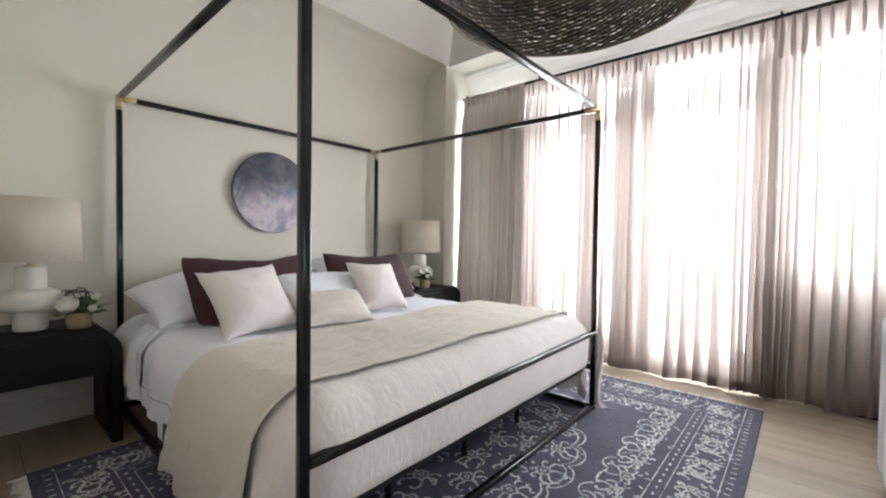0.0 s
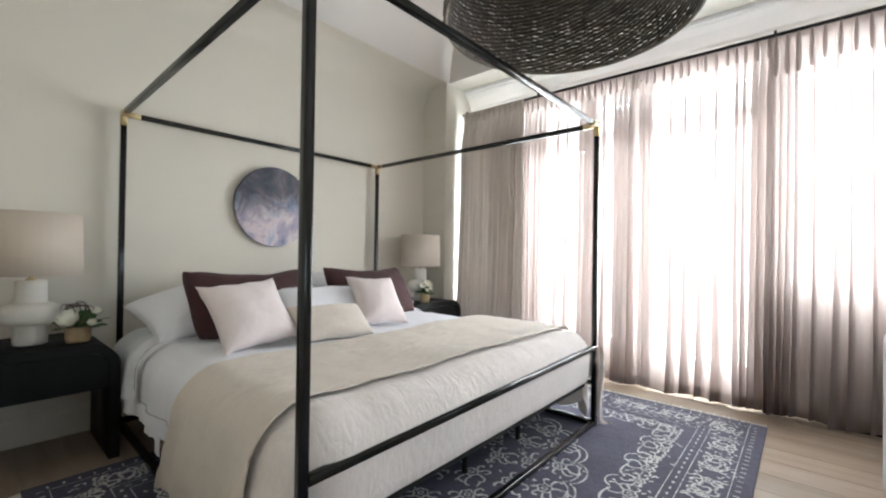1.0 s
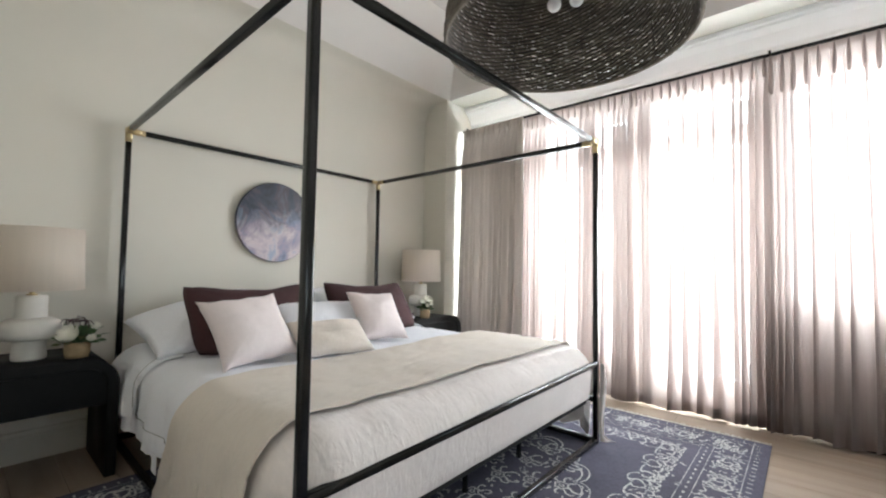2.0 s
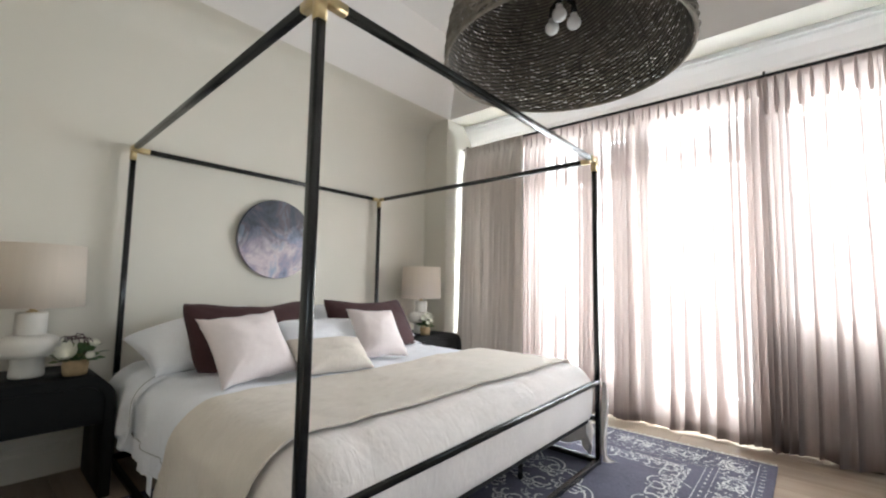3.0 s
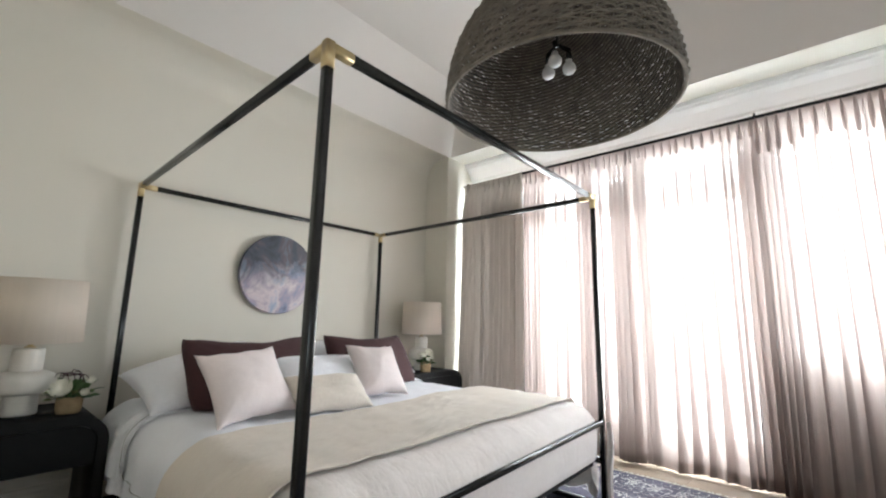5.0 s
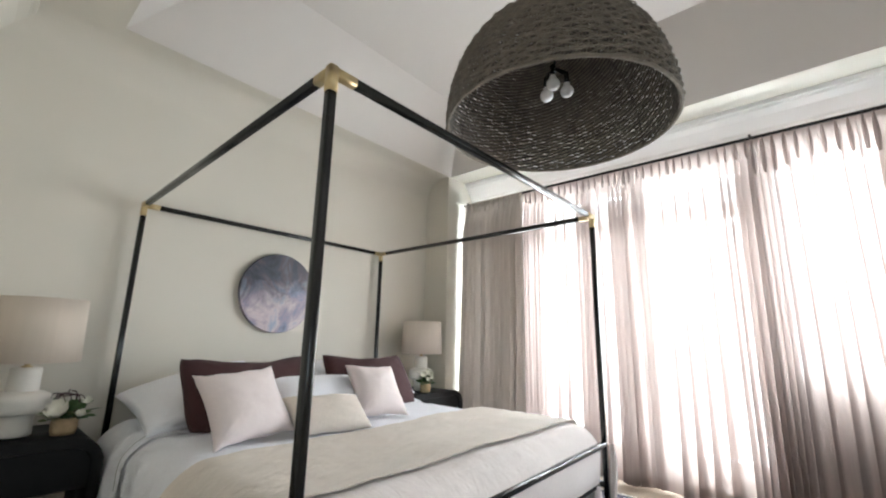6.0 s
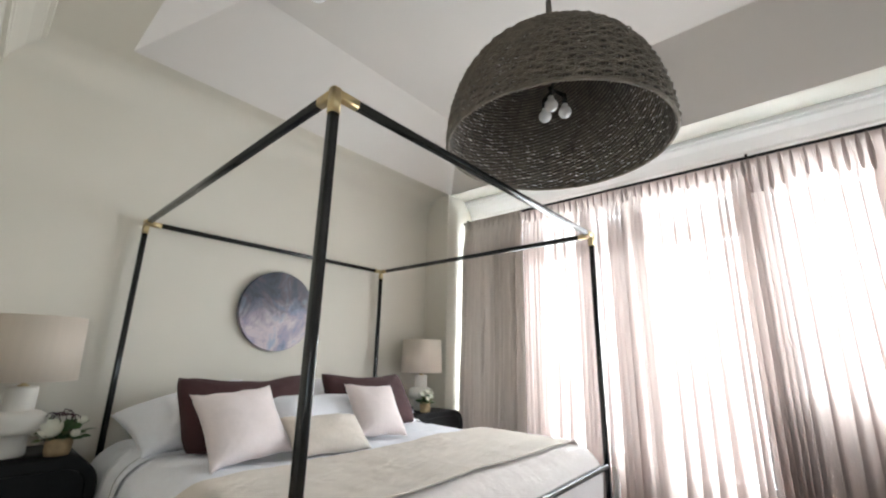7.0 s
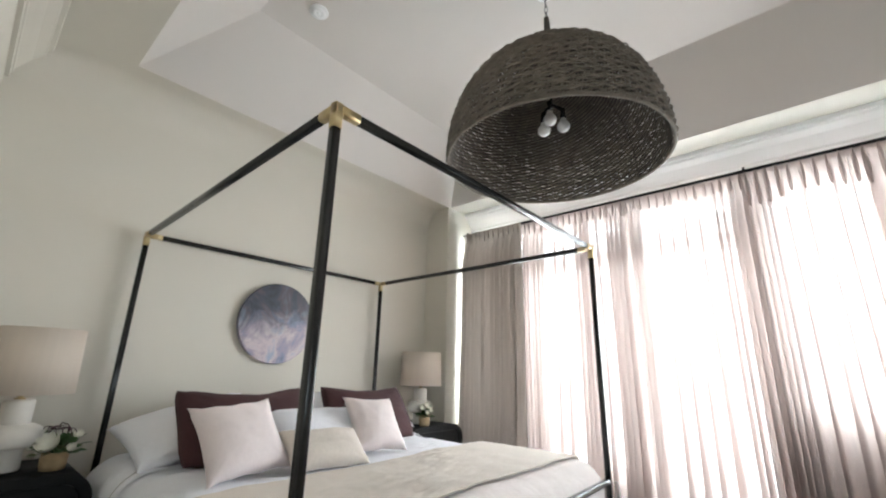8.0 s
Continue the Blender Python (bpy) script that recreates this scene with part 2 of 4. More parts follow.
# ---- windows behind the curtains ----
def window(name, o, mullions, transom, label, bottom_rail=0.10):
    w = thing(name, label, "window", kind="structure")
    y0, y1, z0, z1 = o
    x0, x1 = XW + 0.05, XW + 0.11
    f = 0.05
    bm = bmesh.new()
    box(bm, x0, x1, y0, y0 + f, z0, z1), box(bm, x0, x1, y1 - f, y1, z0, z1)
    box(bm, x0, x1, y0 + f, y1 - f, z1 - 0.03, z1), box(bm, x0, x1, y0 + f, y1 - f, z0, z0 + bottom_rail)
    part("window_frame", bm, WHITE, w)
    for m in mullions:
        solid("mullion", x0 + 0.003, x1 - 0.003, m - 0.07, m + 0.07, z0 + bottom_rail, z1 - 0.03, WHITE, w, 0.006)
    if transom:
        solid("transom", x0 - 0.02, x1 + 0.02, y0 + f, y1 - f, transom[0], transom[1], WHITE, w, 0.006)
    return w


TRANSOM = (2.07, 2.22)
# the 2.10 mullion is added, unseen, to block light behind the gathered folds
window("window_1", OPEN_PAIR, [1.50, 2.10], TRANSOM, "white framed glazed door pair with transom behind sheers")
window("window_2", OPEN_WIDE, [-0.55], None, "white framed wide window behind sheers")
door = window("door_1", OPEN_DOOR, [], TRANSOM, "white framed glass door with transom behind sheers")
bm = bmesh.new()
tube(bm, [(XW + 0.05, 0.335, 1.03), (XW + 0.005, 0.335, 1.03)], 0.01, 10)
tube(bm, [(XW + 0.008, 0.332, 1.03), (XW + 0.003, 0.40, 1.03), (XW + 0.008, 0.45, 1.028)], 0.009, 10)
part("door_handle", bm, WHITE, door, "pale lever handle")


# ---- curtains ----
ROD_X, ROD_Z = 3.60, 2.605


def pleat_mesh(length, half):
    """A pinched pleat of the heading, narrow at the tape and full near its lower end."""
    bm = bmesh.new()
    rings = []
    for i in range(11):
        t = i / 10
        w = half * (0.34 + 0.80 * math.sin(math.pi * (0.08 + 0.74 * t)) ** 1.2) * (1 if t < 0.95 else 0.8)
        rings.append([bm.verts.new((-0.010 + 1.5 * w * math.cos(a), w * math.sin(a), -length * t)) for a in [2 * math.pi * j / 10 for j in range(10)]])
    for a, b in zip(rings, rings[1:]):
        for j in range(10):
            bm.faces.new((a[j], a[(j + 1) % 10], b[(j + 1) % 10], b[j])).smooth = True
    me = bpy.data.meshes.new("pleat")
    bm.to_mesh(me)
    bm.free()
    return me


def folds(y0, y1, pitch, depth, seed, spread=0.0):
    """A gathered stretch: folds side by side, as (centre, half width, depth, drift, spread)."""
    rnd = random.Random(seed)
    n = max(1, round((y1 - y0) / pitch))
    step = (y1 - y0) / n
    return [(y0 + (i + 0.5) * step + rnd.uniform(-0.1, 0.1) * step, step * rnd.uniform(0.46, 0.66), depth * rnd.uniform(0.7, 1.25), rnd.uniform(-0.012, 0.012), spread * rnd.uniform(0.5, 1.3)) for i in range(n)]


def curtain(y0, y1, fold_list, pitch, pleat, material, label, seed, back=0.0, name="curtain"):
    """A hanging panel: pinched pleats along its head, S-shaped folds below them, a doubled hem."""
    rnd = random.Random(seed)
    ph = [rnd.uniform(0, 6.28) for _ in range(5)]
    z0, z1 = 0.012, ROD_Z + 0.002
    at = {round(y0, 4), round(y1, 4)}
    at |= {round(y0 + (y1 - y0) * i / max(1, round((y1 - y0) / 0.018)), 4) for i in range(round((y1 - y0) / 0.018) + 1)}
    for c, h, a, dr, sp in fold_list:
        at |= {round(min(max(c - h + 2 * h * i / 14, y0), y1), 4) for i in range(15)}
    at = sorted(at)

    def place(sv, v):
        z = z1 + (z0 - z1) * v
        grow = 1 - math.exp(-(v / 0.075) ** 2)
        low = v ** 3
        x, y = 0.0, sv
        for c, h, a, dr, sp in fold_list:
            if abs(sv - c) < h:
                t = (sv - c + h) / (2 * h)
                y += (h * (0.98 + 0.2 * low) * math.sin(2 * math.pi * t) * (1 + sp * low) + dr * v * math.sin(math.pi * t)) * grow
                x += a * math.sin(2 * math.pi * t) * math.sin(math.pi * t) ** 0.4 * grow * (1 + (0.5 + sp) * low)
        x += 0.010 * math.sin(sv * 31 + ph[0]) * grow + 0.016 * low * math.sin(sv * 13 + ph[1])
        y += 0.010 * v * math.sin(2.6 * v + sv * 4 + ph[2]) + 0.006 * low * math.sin(sv * 40 + ph[3])
        zz = z + (0.008 + 0.008 * math.sin(sv * 17 + ph[4])) * low
        return (ROD_X + 0.012 + back - x, y, max(zz, 0.006))

    def sheet_of(v0, v1, rows, dx):
        bm = bmesh.new()
        vs = [[bm.verts.new(Vector(place(sv, v0 + (v1 - v0) * j / rows)) + Vector((dx, 0, 0))) for j in range(rows + 1)] for sv in at]
        for a, b in zip(vs, vs[1:]):
            for j in range(rows):
                bm.faces.new((a[j], b[j], b[j + 1], a[j + 1])).smooth = True
        return bm

    c = thing(name, label, "curtain", "curtains on the rod")
    part("cloth", sheet_of(0, 1, 46, 0), material, c)
    part("hem", sheet_of(0.972, 1, 3, -0.003), material, c)
    part("heading", sheet_of(0, 0.020, 2, -0.003), material, c)
    shapes = [pleat_mesh(pleat * k, (0.0085 + 0.02 * (pleat - 0.1)) * w) for k, w in ((1, 1), (0.88, 0.85), (1.1, 1.1))]
    for me in shapes:
        me.materials.append(material)
    n = round((y1 - y0) / pitch)
    for i in range(n):
        p = new("pleat", rnd.choice(shapes))
        p.parent = c
        p.location = (ROD_X + 0.006 + back, y0 + (i + 0.5 + rnd.uniform(-0.16, 0.16)) * (y1 - y0) / n, ROD_Z - 0.012)
    return c


curtain(2.10, 2.845, folds(2.12, 2.84, 0.060, 0.062, 3, 0.1), 0.062, 0.10, DRAPE, "opaque taupe drape stacked at the rod's end", 3, -0.03)
curtain(1.06, 2.16, folds(1.86, 2.15, 0.042, 0.030, 5) + [(1.74, 0.016, 0.020, 0.01, 0.6), (1.66, 0.014, 0.018, 0.0, 0.6)] + folds(1.39, 1.54, 0.036, 0.030, 6) + [(1.32, 0.014, 0.020, 0.0, 0.4)] + folds(1.08, 1.25, 0.040, 0.030, 8, 0.2),
        0.060, 0.13, SHEER, "sheer taupe curtain panel gathered in soft folds", 5)
curtain(0.17, 1.07, folds(0.935, 1.045, 0.034, 0.034, 9) + [(0.80, 0.012, 0.012, 0.0, 1.6), (0.70, 0.012, 0.012, 0.01, 1.8), (0.60, 0.012, 0.012, 0.0, 1.6), (0.50, 0.014, 0.012, 0.0, 1.8), (0.375, 0.016, 0.024, 0.0, 0.5), (0.33, 0.015, 0.024, 0.0, 0.5)] + folds(0.17, 0.30, 0.040, 0.030, 10, 0.3),
        0.060, 0.12, SHEER, "sheer taupe curtain panel over the glass door", 11, 0.012)
curtain(-1.10, 0.19, folds(0.03, 0.185, 0.036, 0.034, 12, 0.4) + [(-0.04, 0.016, 0.024, -0.01, 1.0), (-0.15, 0.018, 0.026, 0.01, 1.0), (-0.215, 0.012, 0.016, 0.0, 1.2), (-0.31, 0.018, 0.026, -0.02, 1.0), (-0.40, 0.014, 0.02, 0.01, 1.0)] + folds(-1.05, -0.45, 0.10, 0.026, 13, 0.6),
        0.064, 0.25, SHEER, "sheer taupe curtain panel falling past the window's sill", 14)

rod = thing("curtain_rod", "slim black metal curtain rod with brackets", "curtain rod")
part("pole", tube(bmesh.new(), [(ROD_X, YB + 0.02, ROD_Z), (ROD_X, 2.875, ROD_Z)], 0.013, 10), BLACK, rod)
for y in (2.82, 1.95, 0.16, -1.2):
    bm = bmesh.new()
    tube(bm, [(ROD_X, y, ROD_Z), (XW - 0.03, y, ROD_Z)], 0.007, 8)
    box(bm, ROD_X - 0.012, ROD_X + 0.012, y - 0.008, y + 0.008, ROD_Z + 0.008, ROD_Z + 0.03, 0.003)
    part("bracket", bm, BLACK, rod)


# ---- canopy bed ----
bed = thing("canopy_bed", "black metal four-poster canopy bed with brass corner joints", "bed", at=(0, 0, 0))
S = 0.0315
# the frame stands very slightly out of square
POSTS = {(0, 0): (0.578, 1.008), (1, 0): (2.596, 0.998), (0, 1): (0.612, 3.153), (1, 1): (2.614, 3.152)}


def beam(bm, p, q, s, cut=0.26):
    """A square tube with softened edges from p to q."""
    p, q = Vector(p), Vector(q)
    d = (q - p).normalized()
    a = Vector((0, 0, 1)) if abs(d.z) < 0.9 else Vector((0, 1, 0))
    u = d.cross(a).normalized()
    v = u.cross(d)
    h = s / 2
    rc = s * cut
    sec = []
    for k, (sx, sy) in enumerate(((1, 1), (-1, 1), (-1, -1), (1, -1))):
        for i in range(5):
            a = math.pi / 2 * (k + i / 4)
            sec.append((sx * (h - rc) + rc * math.cos(a), sy * (h - rc) + rc * math.sin(a)))
    ra, rb = [[bm.verts.new(e + x * u + y * v) for x, y in sec] for e in (p, q)]
    n = len(sec)
    for k in range(n):
        bm.faces.new((ra[k], ra[(k + 1) % n], rb[(k + 1) % n], rb[k])).smooth = True
    bm.faces.new(list(reversed(ra))), bm.faces.new(rb)
    bmesh.ops.recalc_face_normals(bm, faces=bm.faces)
    return bm


def between(a, b, z, inset):
    """The two ends of a rail from post a to post b at height z."""
    p, q = Vector((*POSTS[a], z)), Vector((*POSTS[b], z))
    d = (q - p).normalized() * inset
    return p + d, q - d


SIDES = [((0, 0), (1, 0)), ((0, 1), (1, 1)), ((0, 0), (0, 1)), ((1, 0), (1, 1))]
for key, (x, y) in POSTS.items():
    part("post", beam(bmesh.new(), (x, y, 0.014), (x, y, BZ - 0.07), S), BLACK, bed)
    bm = bmesh.new()
    B = S + 0.003
    beam(bm, (x, y, BZ - 0.072), (x, y, BZ + B / 2 - 0.001), B)
    for n, other in enumerate(((1 - key[0], key[1]), (key[0], 1 - key[1]))):
        d = (Vector((*POSTS[other], BZ)) - Vector((x, y, BZ))).normalized()
        beam(bm, Vector((x, y, BZ)) + d * 0.008, Vector((x, y, BZ)) + d * 0.085, B - 0.001 * (n + 1))
    part("corner_joint", bm, BRASS, bed, "brushed brass corner joint")
for a, b in SIDES:
    part("top_rail", beam(bmesh.new(), *between(a, b, BZ, 0.083), S), BLACK, bed)
    part("floor_rail", beam(bmesh.new(), *between(a, b, 0.031, S / 2), S), BLACK, bed)
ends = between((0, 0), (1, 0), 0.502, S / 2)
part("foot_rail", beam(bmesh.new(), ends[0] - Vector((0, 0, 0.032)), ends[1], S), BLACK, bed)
part("head_rail", beam(bmesh.new(), *between((0, 1), (1, 1), 0.502, S / 2), S), BLACK, bed)
for a, b in SIDES[2:]:
    part("side_rail", beam(bmesh.new(), *between(a, b, 0.28, S / 2), S), BLACK, bed)
solid("platform", BX0 + 0.03, BX1 - 0.03, BY0 + 0.05, BY1 - 0.03, 0.245, 0.305, DARK, bed, 0.004, "dark slatted platform")
for x in (1.10, 1.60, 2.10):
    for y in (1.25, 2.05, 2.85):
        part("support_leg", tube(bmesh.new(), [(x, y, 0.014), (x, y, 0.246)], 0.014, 10), BLACK, bed)

MX0, MX1, MY0, MY1, MZ = 0.655, 2.555, 1.12, 3.10, 0.560
mattress = tagged(part("mattress", box(bmesh.new(), MX0, MX1, MY0, MY1, 0.306, MZ, 0.06, 5), LINEN_WHITE, smooth=True), "thick mattress in a white fitted sheet on the bed frame", "mattress")


SOFT_EDGE = (MX0 + 0.075, MX1 - 0.075, MY0 + 0.05, MY1)


def drape_shape(p0, p1, q0, q1, top, edge=SOFT_EDGE, r=0.05, lift=0.0, seed=1, fold=0.02, low=0.03, sag=0.0, skew=0.0, tuck=None, flare=0.0, lip=0.0):
    """A cloth laid flat over the mattress: what lies past an edge hangs down from it, in folds."""
    x0, x1, y0, y1 = edge
    edge_near = lambda v: max(0.0, 1 - 60 * min(v, 1 - v)) ** 2

    def fn(u, v):
        p = p0 + (p1 - p0) * u
        q = q0 + (q1 - q0) * v + skew * (u - 0.5) * (1 if v > 0.5 else 0) * (2 * v - 1)
        ex = min(p - x0, 0) + max(p - x1, 0)
        ey = min(q - y0, 0) + max(q - y1, 0)
        cx, cy = min(max(p, x0), x1), min(max(q, y0), y1)
        d = math.hypot(ex, ey)
        n = noise.noise((p * 3.1, q * 3.1, 2)) * 0.010 + noise.noise((p * 9, q * 7, 7)) * 0.005
        n += 0.004 * abs(noise.noise((p * 14, q * 6, seed + 9))) + 0.003 * abs(noise.noise((p * 5 + q * 9, q * 20 - p * 6, seed))) + 0.005 * noise.noise((p * 2.2, q * 13, seed + 1)) * (seed > 3)
        if d < 1e-6:
            m = min(p - x0, x1 - p, q - y0, y1 - q)
            return (p, q, top + lift + n - sag * math.exp(-m / 0.07) - lip * edge_near(v))
        ox, oy = ex / d, ey / d
        turn = r * math.pi / 2
        if d < turn:
            a = d / r
            out, drop = r * math.sin(a), r * (1 - math.cos(a))
        else:
            out, drop = r, r + d - turn
        along = q if abs(ox) > abs(oy) else p
        hang = min(1, drop / 0.35)
        f = fold * hang * (math.sin(along * 17 + seed) + 0.6 * math.sin(along * 31 + 2 * seed) + 1.2)
        f += hang * (0.010 * abs(noise.noise((p * 22, q * 22, seed + 3))) + 0.012 * abs(noise.noise((along * 26, drop * 3.5, seed + 5))) + 0.010 * noise.noise((along * 11, drop * 2.5, seed)))
        z = top + lift - sag - drop + n * (1 - hang) - lip * edge_near(v)
        cy += flare * drop * (0.4 + 0.6 * v)
        if tuck is not None and abs(oy) > 0.7 and ey < 0:
            k = max(0.0, tuck + 0.03 - z)
            f = 0.15 * f + 0.012 * math.sin(math.pi * min(1, drop / 0.28)) - 0.5 * k
            z = max(z, tuck)
        return (cx + ox * (out + f + lift), cy + oy * (out + f * (0.5 if tuck is not None else 1) + lift), max(z, low))
    return fn


def hem_line(fn, path, r=0.0014):
    """A stitched line on a cloth, through places (u, v) of it."""
    return tube(bmesh.new(), [Vector(fn(u, v)) + Vector((-0.002, 0, 0.002)) for u, v in path], r, 5)


SEAM = plain("grey_stitching", (0.36, 0.34, 0.33), 0.8)
fn = drape_shape(MX0 - 0.36, MX1 + 0.34, 1.60, 2.98, MZ + 0.024, lift=0.006, seed=7, fold=0.013, r=0.15)
duvet = thing("duvet", "white cotton duvet with stitched hem, hanging over the mattress sides", "duvet")
part("cloth", grid(bmesh.new(), 120, 110, fn), LINEN_WHITE, duvet)
part("hem_stitching", hem_line(fn, [(0.035, 0.02 + 0.96 * i / 90) for i in range(91)]), SEAM, duvet, "grey stitched hem line")
# the sheet turned back over the duvet at the head
fn = drape_shape(MX0 - 0.30, MX1 + 0.30, 2.48, 3.04, MZ + 0.028, lift=0.016, seed=7, fold=0.018, r=0.15, lip=0.008)
sheet = thing("bed_sheet", "white sheet turned back over the duvet at the bed's head", "bed sheet")
part("cloth", grid(bmesh.new(), 120, 40, fn), LINEN_WHITE, sheet)
part("hem_stitching", hem_line(fn, [(0.02 + 0.96 * i / 100, 0.10) for i in range(101)]), SEAM, sheet, "grey stitched hem line")
fn = drape_shape(MX0 - 0.50, MX1 + 0.50, MY0 - 0.36, 1.60, MZ + 0.026, lift=0.018, seed=7, fold=0.011, r=0.15, sag=0.0, tuck=0.30)
cover = thing("coverlet", "pale beige linen coverlet tucked in at the bed's foot", "blanket")
part("cloth", grid(bmesh.new(), 160, 100, fn), LINEN_BACK, cover)
fn = drape_shape(MX0 - 0.54, MX1 + 0.50, 1.17, 1.84, MZ + 0.028, lift=0.036, seed=7, fold=0.014, r=0.158, sag=0.0, skew=0.10, flare=0.45, lip=0.004)
throw = thing("throw_blanket", "beige linen throw folded over the coverlet", "blanket")
part("cloth", grid(bmesh.new(), 160, 90, fn), LINEN_BEIGE, throw)
part("folded_edge", tube(bmesh.new(), [Vector(fn(i / 140, 0.0)) + Vector((0, 0.002, 0.003)) for i in range(141)], 0.004, 6), LINEN_BEIGE, throw)
# the coverlet's loose corner hangs past the foot post to the floor
def loose_corner(u, v):
    w = 0.022 + 0.020 * math.sin(math.pi * v) + 0.035 * max(0.0, v - 0.9) / 0.1
    side = (u - 0.25) * w + 0.008 * math.sin(7 * v) + 0.05 * max(0.0, v - 0.92) / 0.08 * u
    fold = 0.010 * math.sin(6.0 * u + 3 * v)
    return (2.620 + 0.66 * side + 0.75 * fold, 0.972 - 0.75 * side + 0.66 * fold, max(0.50 - 0.49 * v, 0.018 + 0.006 * (1 - u)))


def tucked_flap(u, v):
    z = 0.315 - 0.20 * v * (0.5 + 0.5 * math.sin(math.pi * (0.15 + 0.7 * u)))
    return (2.53 + 0.012 * math.sin(6 * u + 2 * v), 1.05 + 0.30 * u, z)


part("tucked_flap", grid(bmesh.new(), 14, 10, tucked_flap), LINEN_BACK, cover)
part("corner_fold", grid(bmesh.new(), 12, 30, loose_corner), LINEN_BACK, cover)
# care tag sewn to the duvet's corner
tag = solid("care_tag", 0.545, 0.549, 2.10, 2.16, 0.185, 0.265, LINEN_WHITE, duvet, 0.001, "small white care tag")


# ---- pillows ----
def cushion(name, w, h, t, material, label, at, rz=0, lean=0, roll=0, ear=0.06, seed=1, category="pillow", tilt=0, sag=0.0, rnd_=0.0):
    """A filled cover w wide, h high, t thick, standing on its lower edge at the place given, and leaning back."""
    bm = bmesh.new()
    n = 40

    def side(sign):
        def fn(u, v):
            a, b = 2 * u - 1, 2 * v - 1
            fa = max(0, (1 - abs(a) ** 2.6)) ** 0.50
            fb = max(0, (1 - abs(b) ** 2.6)) ** 0.50
            x = a * w / 2 * (1 - ear * (1 - b * b)) * math.sqrt(1 - rnd_ * b ** 4)
            z = b * h / 2 * (1 - ear * (1 - a * a)) * math.sqrt(1 - rnd_ * a ** 4) - sag * (1 - a * a) * (b > 0) * b
            puff = fa * fb
            wr = noise.noise((a * 1.6 + seed, b * 1.6, seed)) * 0.010 * puff
            wr += noise.noise((a * 5 + seed, b * 5, seed * 2)) * 0.0016 * min(1, 3 * puff)
            ang = math.atan2(1 - abs(b), 1 - abs(a))
            wr += 0.006 * math.sin(14 * ang + seed) * abs(a * b) ** 2.5 * min(1, 6 * puff) * sign
            return (x, sign * (t / 2) * puff + wr, z + 0.01 * noise.noise((a * 2, b * 2, seed + 3)))
        return fn
    grid(bm, n, n, side(1)), grid(bm, n, n, side(-1))
    bmesh.ops.remove_doubles(bm, verts=bm.verts, dist=0.0006)
    bmesh.ops.recalc_face_normals(bm, faces=bm.faces)
    bmesh.ops.translate(bm, verts=bm.verts, vec=(0, 0, h / 2))
    ob = part(name, bm, material)
    ob.matrix_world = Matrix.Translation(at) @ Matrix.Rotation(radians(rz), 4, "Z") @ Matrix.Rotation(radians(tilt), 4, "Y") @ Matrix.Rotation(radians(-lean), 4, "X") @ Matrix.Rotation(radians(roll), 4, "Y")
    return tagged(ob, label, category, "pillows on the bed")


BT = MZ + 0.045
PLUMP = "plump white sleeping pillow lying flat at the bed's head"
cushion("pillow", 0.60, 0.44, 0.15, LINEN_WHITE, PLUMP, (1.14, 2.58, BT + 0.06), 4, 88, 0, 0.02, seed=3, rnd_=0.10)
cushion("pillow", 0.74, 0.52, 0.20, LINEN_WHITE, "plump white pillow propped on another at the bed's head", (1.00, 2.50, BT + 0.075), 2, 73, 0, 0.06, seed=5, tilt=-13)
cushion("pillow", 0.82, 0.48, 0.16, LINEN_WHITE, PLUMP, (2.10, 2.58, BT + 0.07), -3, 88, 0, 0.02, seed=4, rnd_=0.12)
cushion("pillow", 0.82, 0.50, 0.21, LINEN_WHITE, "plump white pillow propped on another at the bed's head", (2.14, 2.55, BT + 0.085), -2, 72, 0, 0.05, seed=6, tilt=6)
cushion("pillow", 0.64, 0.38, 0.15, LINEN_WHITE, "white cotton pillow behind the lumbar cushion", (1.53, 2.17, BT), 4, 52, 3, 0.08, seed=9)
cushion("pillow_sham", 0.80, 0.455, 0.18, MAROON, "maroon cotton pillow sham with softly sagging top", (1.16, 2.36, BT), 2, 36, 0, 0.04, 11, sag=0.055, rnd_=0.14)
cushion("pillow_sham", 0.74, 0.455, 0.18, MAROON, "maroon cotton pillow sham with softly sagging top", (2.03, 2.38, BT), -2, 36, 1, 0.04, 15, sag=0.055, rnd_=0.14)
cushion("cushion", 0.425, 0.395, 0.17, BLUSH, "square blush satin cushion leaning on the sham", (0.975, 2.02, BT), 5, 38, -4, 0.13, 21)
cushion("cushion", 0.365, 0.39, 0.16, BLUSH, "square blush satin cushion leaning on the sham", (1.815, 2.08, BT), -6, 40, 3, 0.13, 27)
cushion("cushion", 0.48, 0.245, 0.13, OATMEAL, "oblong oatmeal linen lumbar cushion", (1.36, 1.94, BT), 2, 50, 4, 0.07, 33)


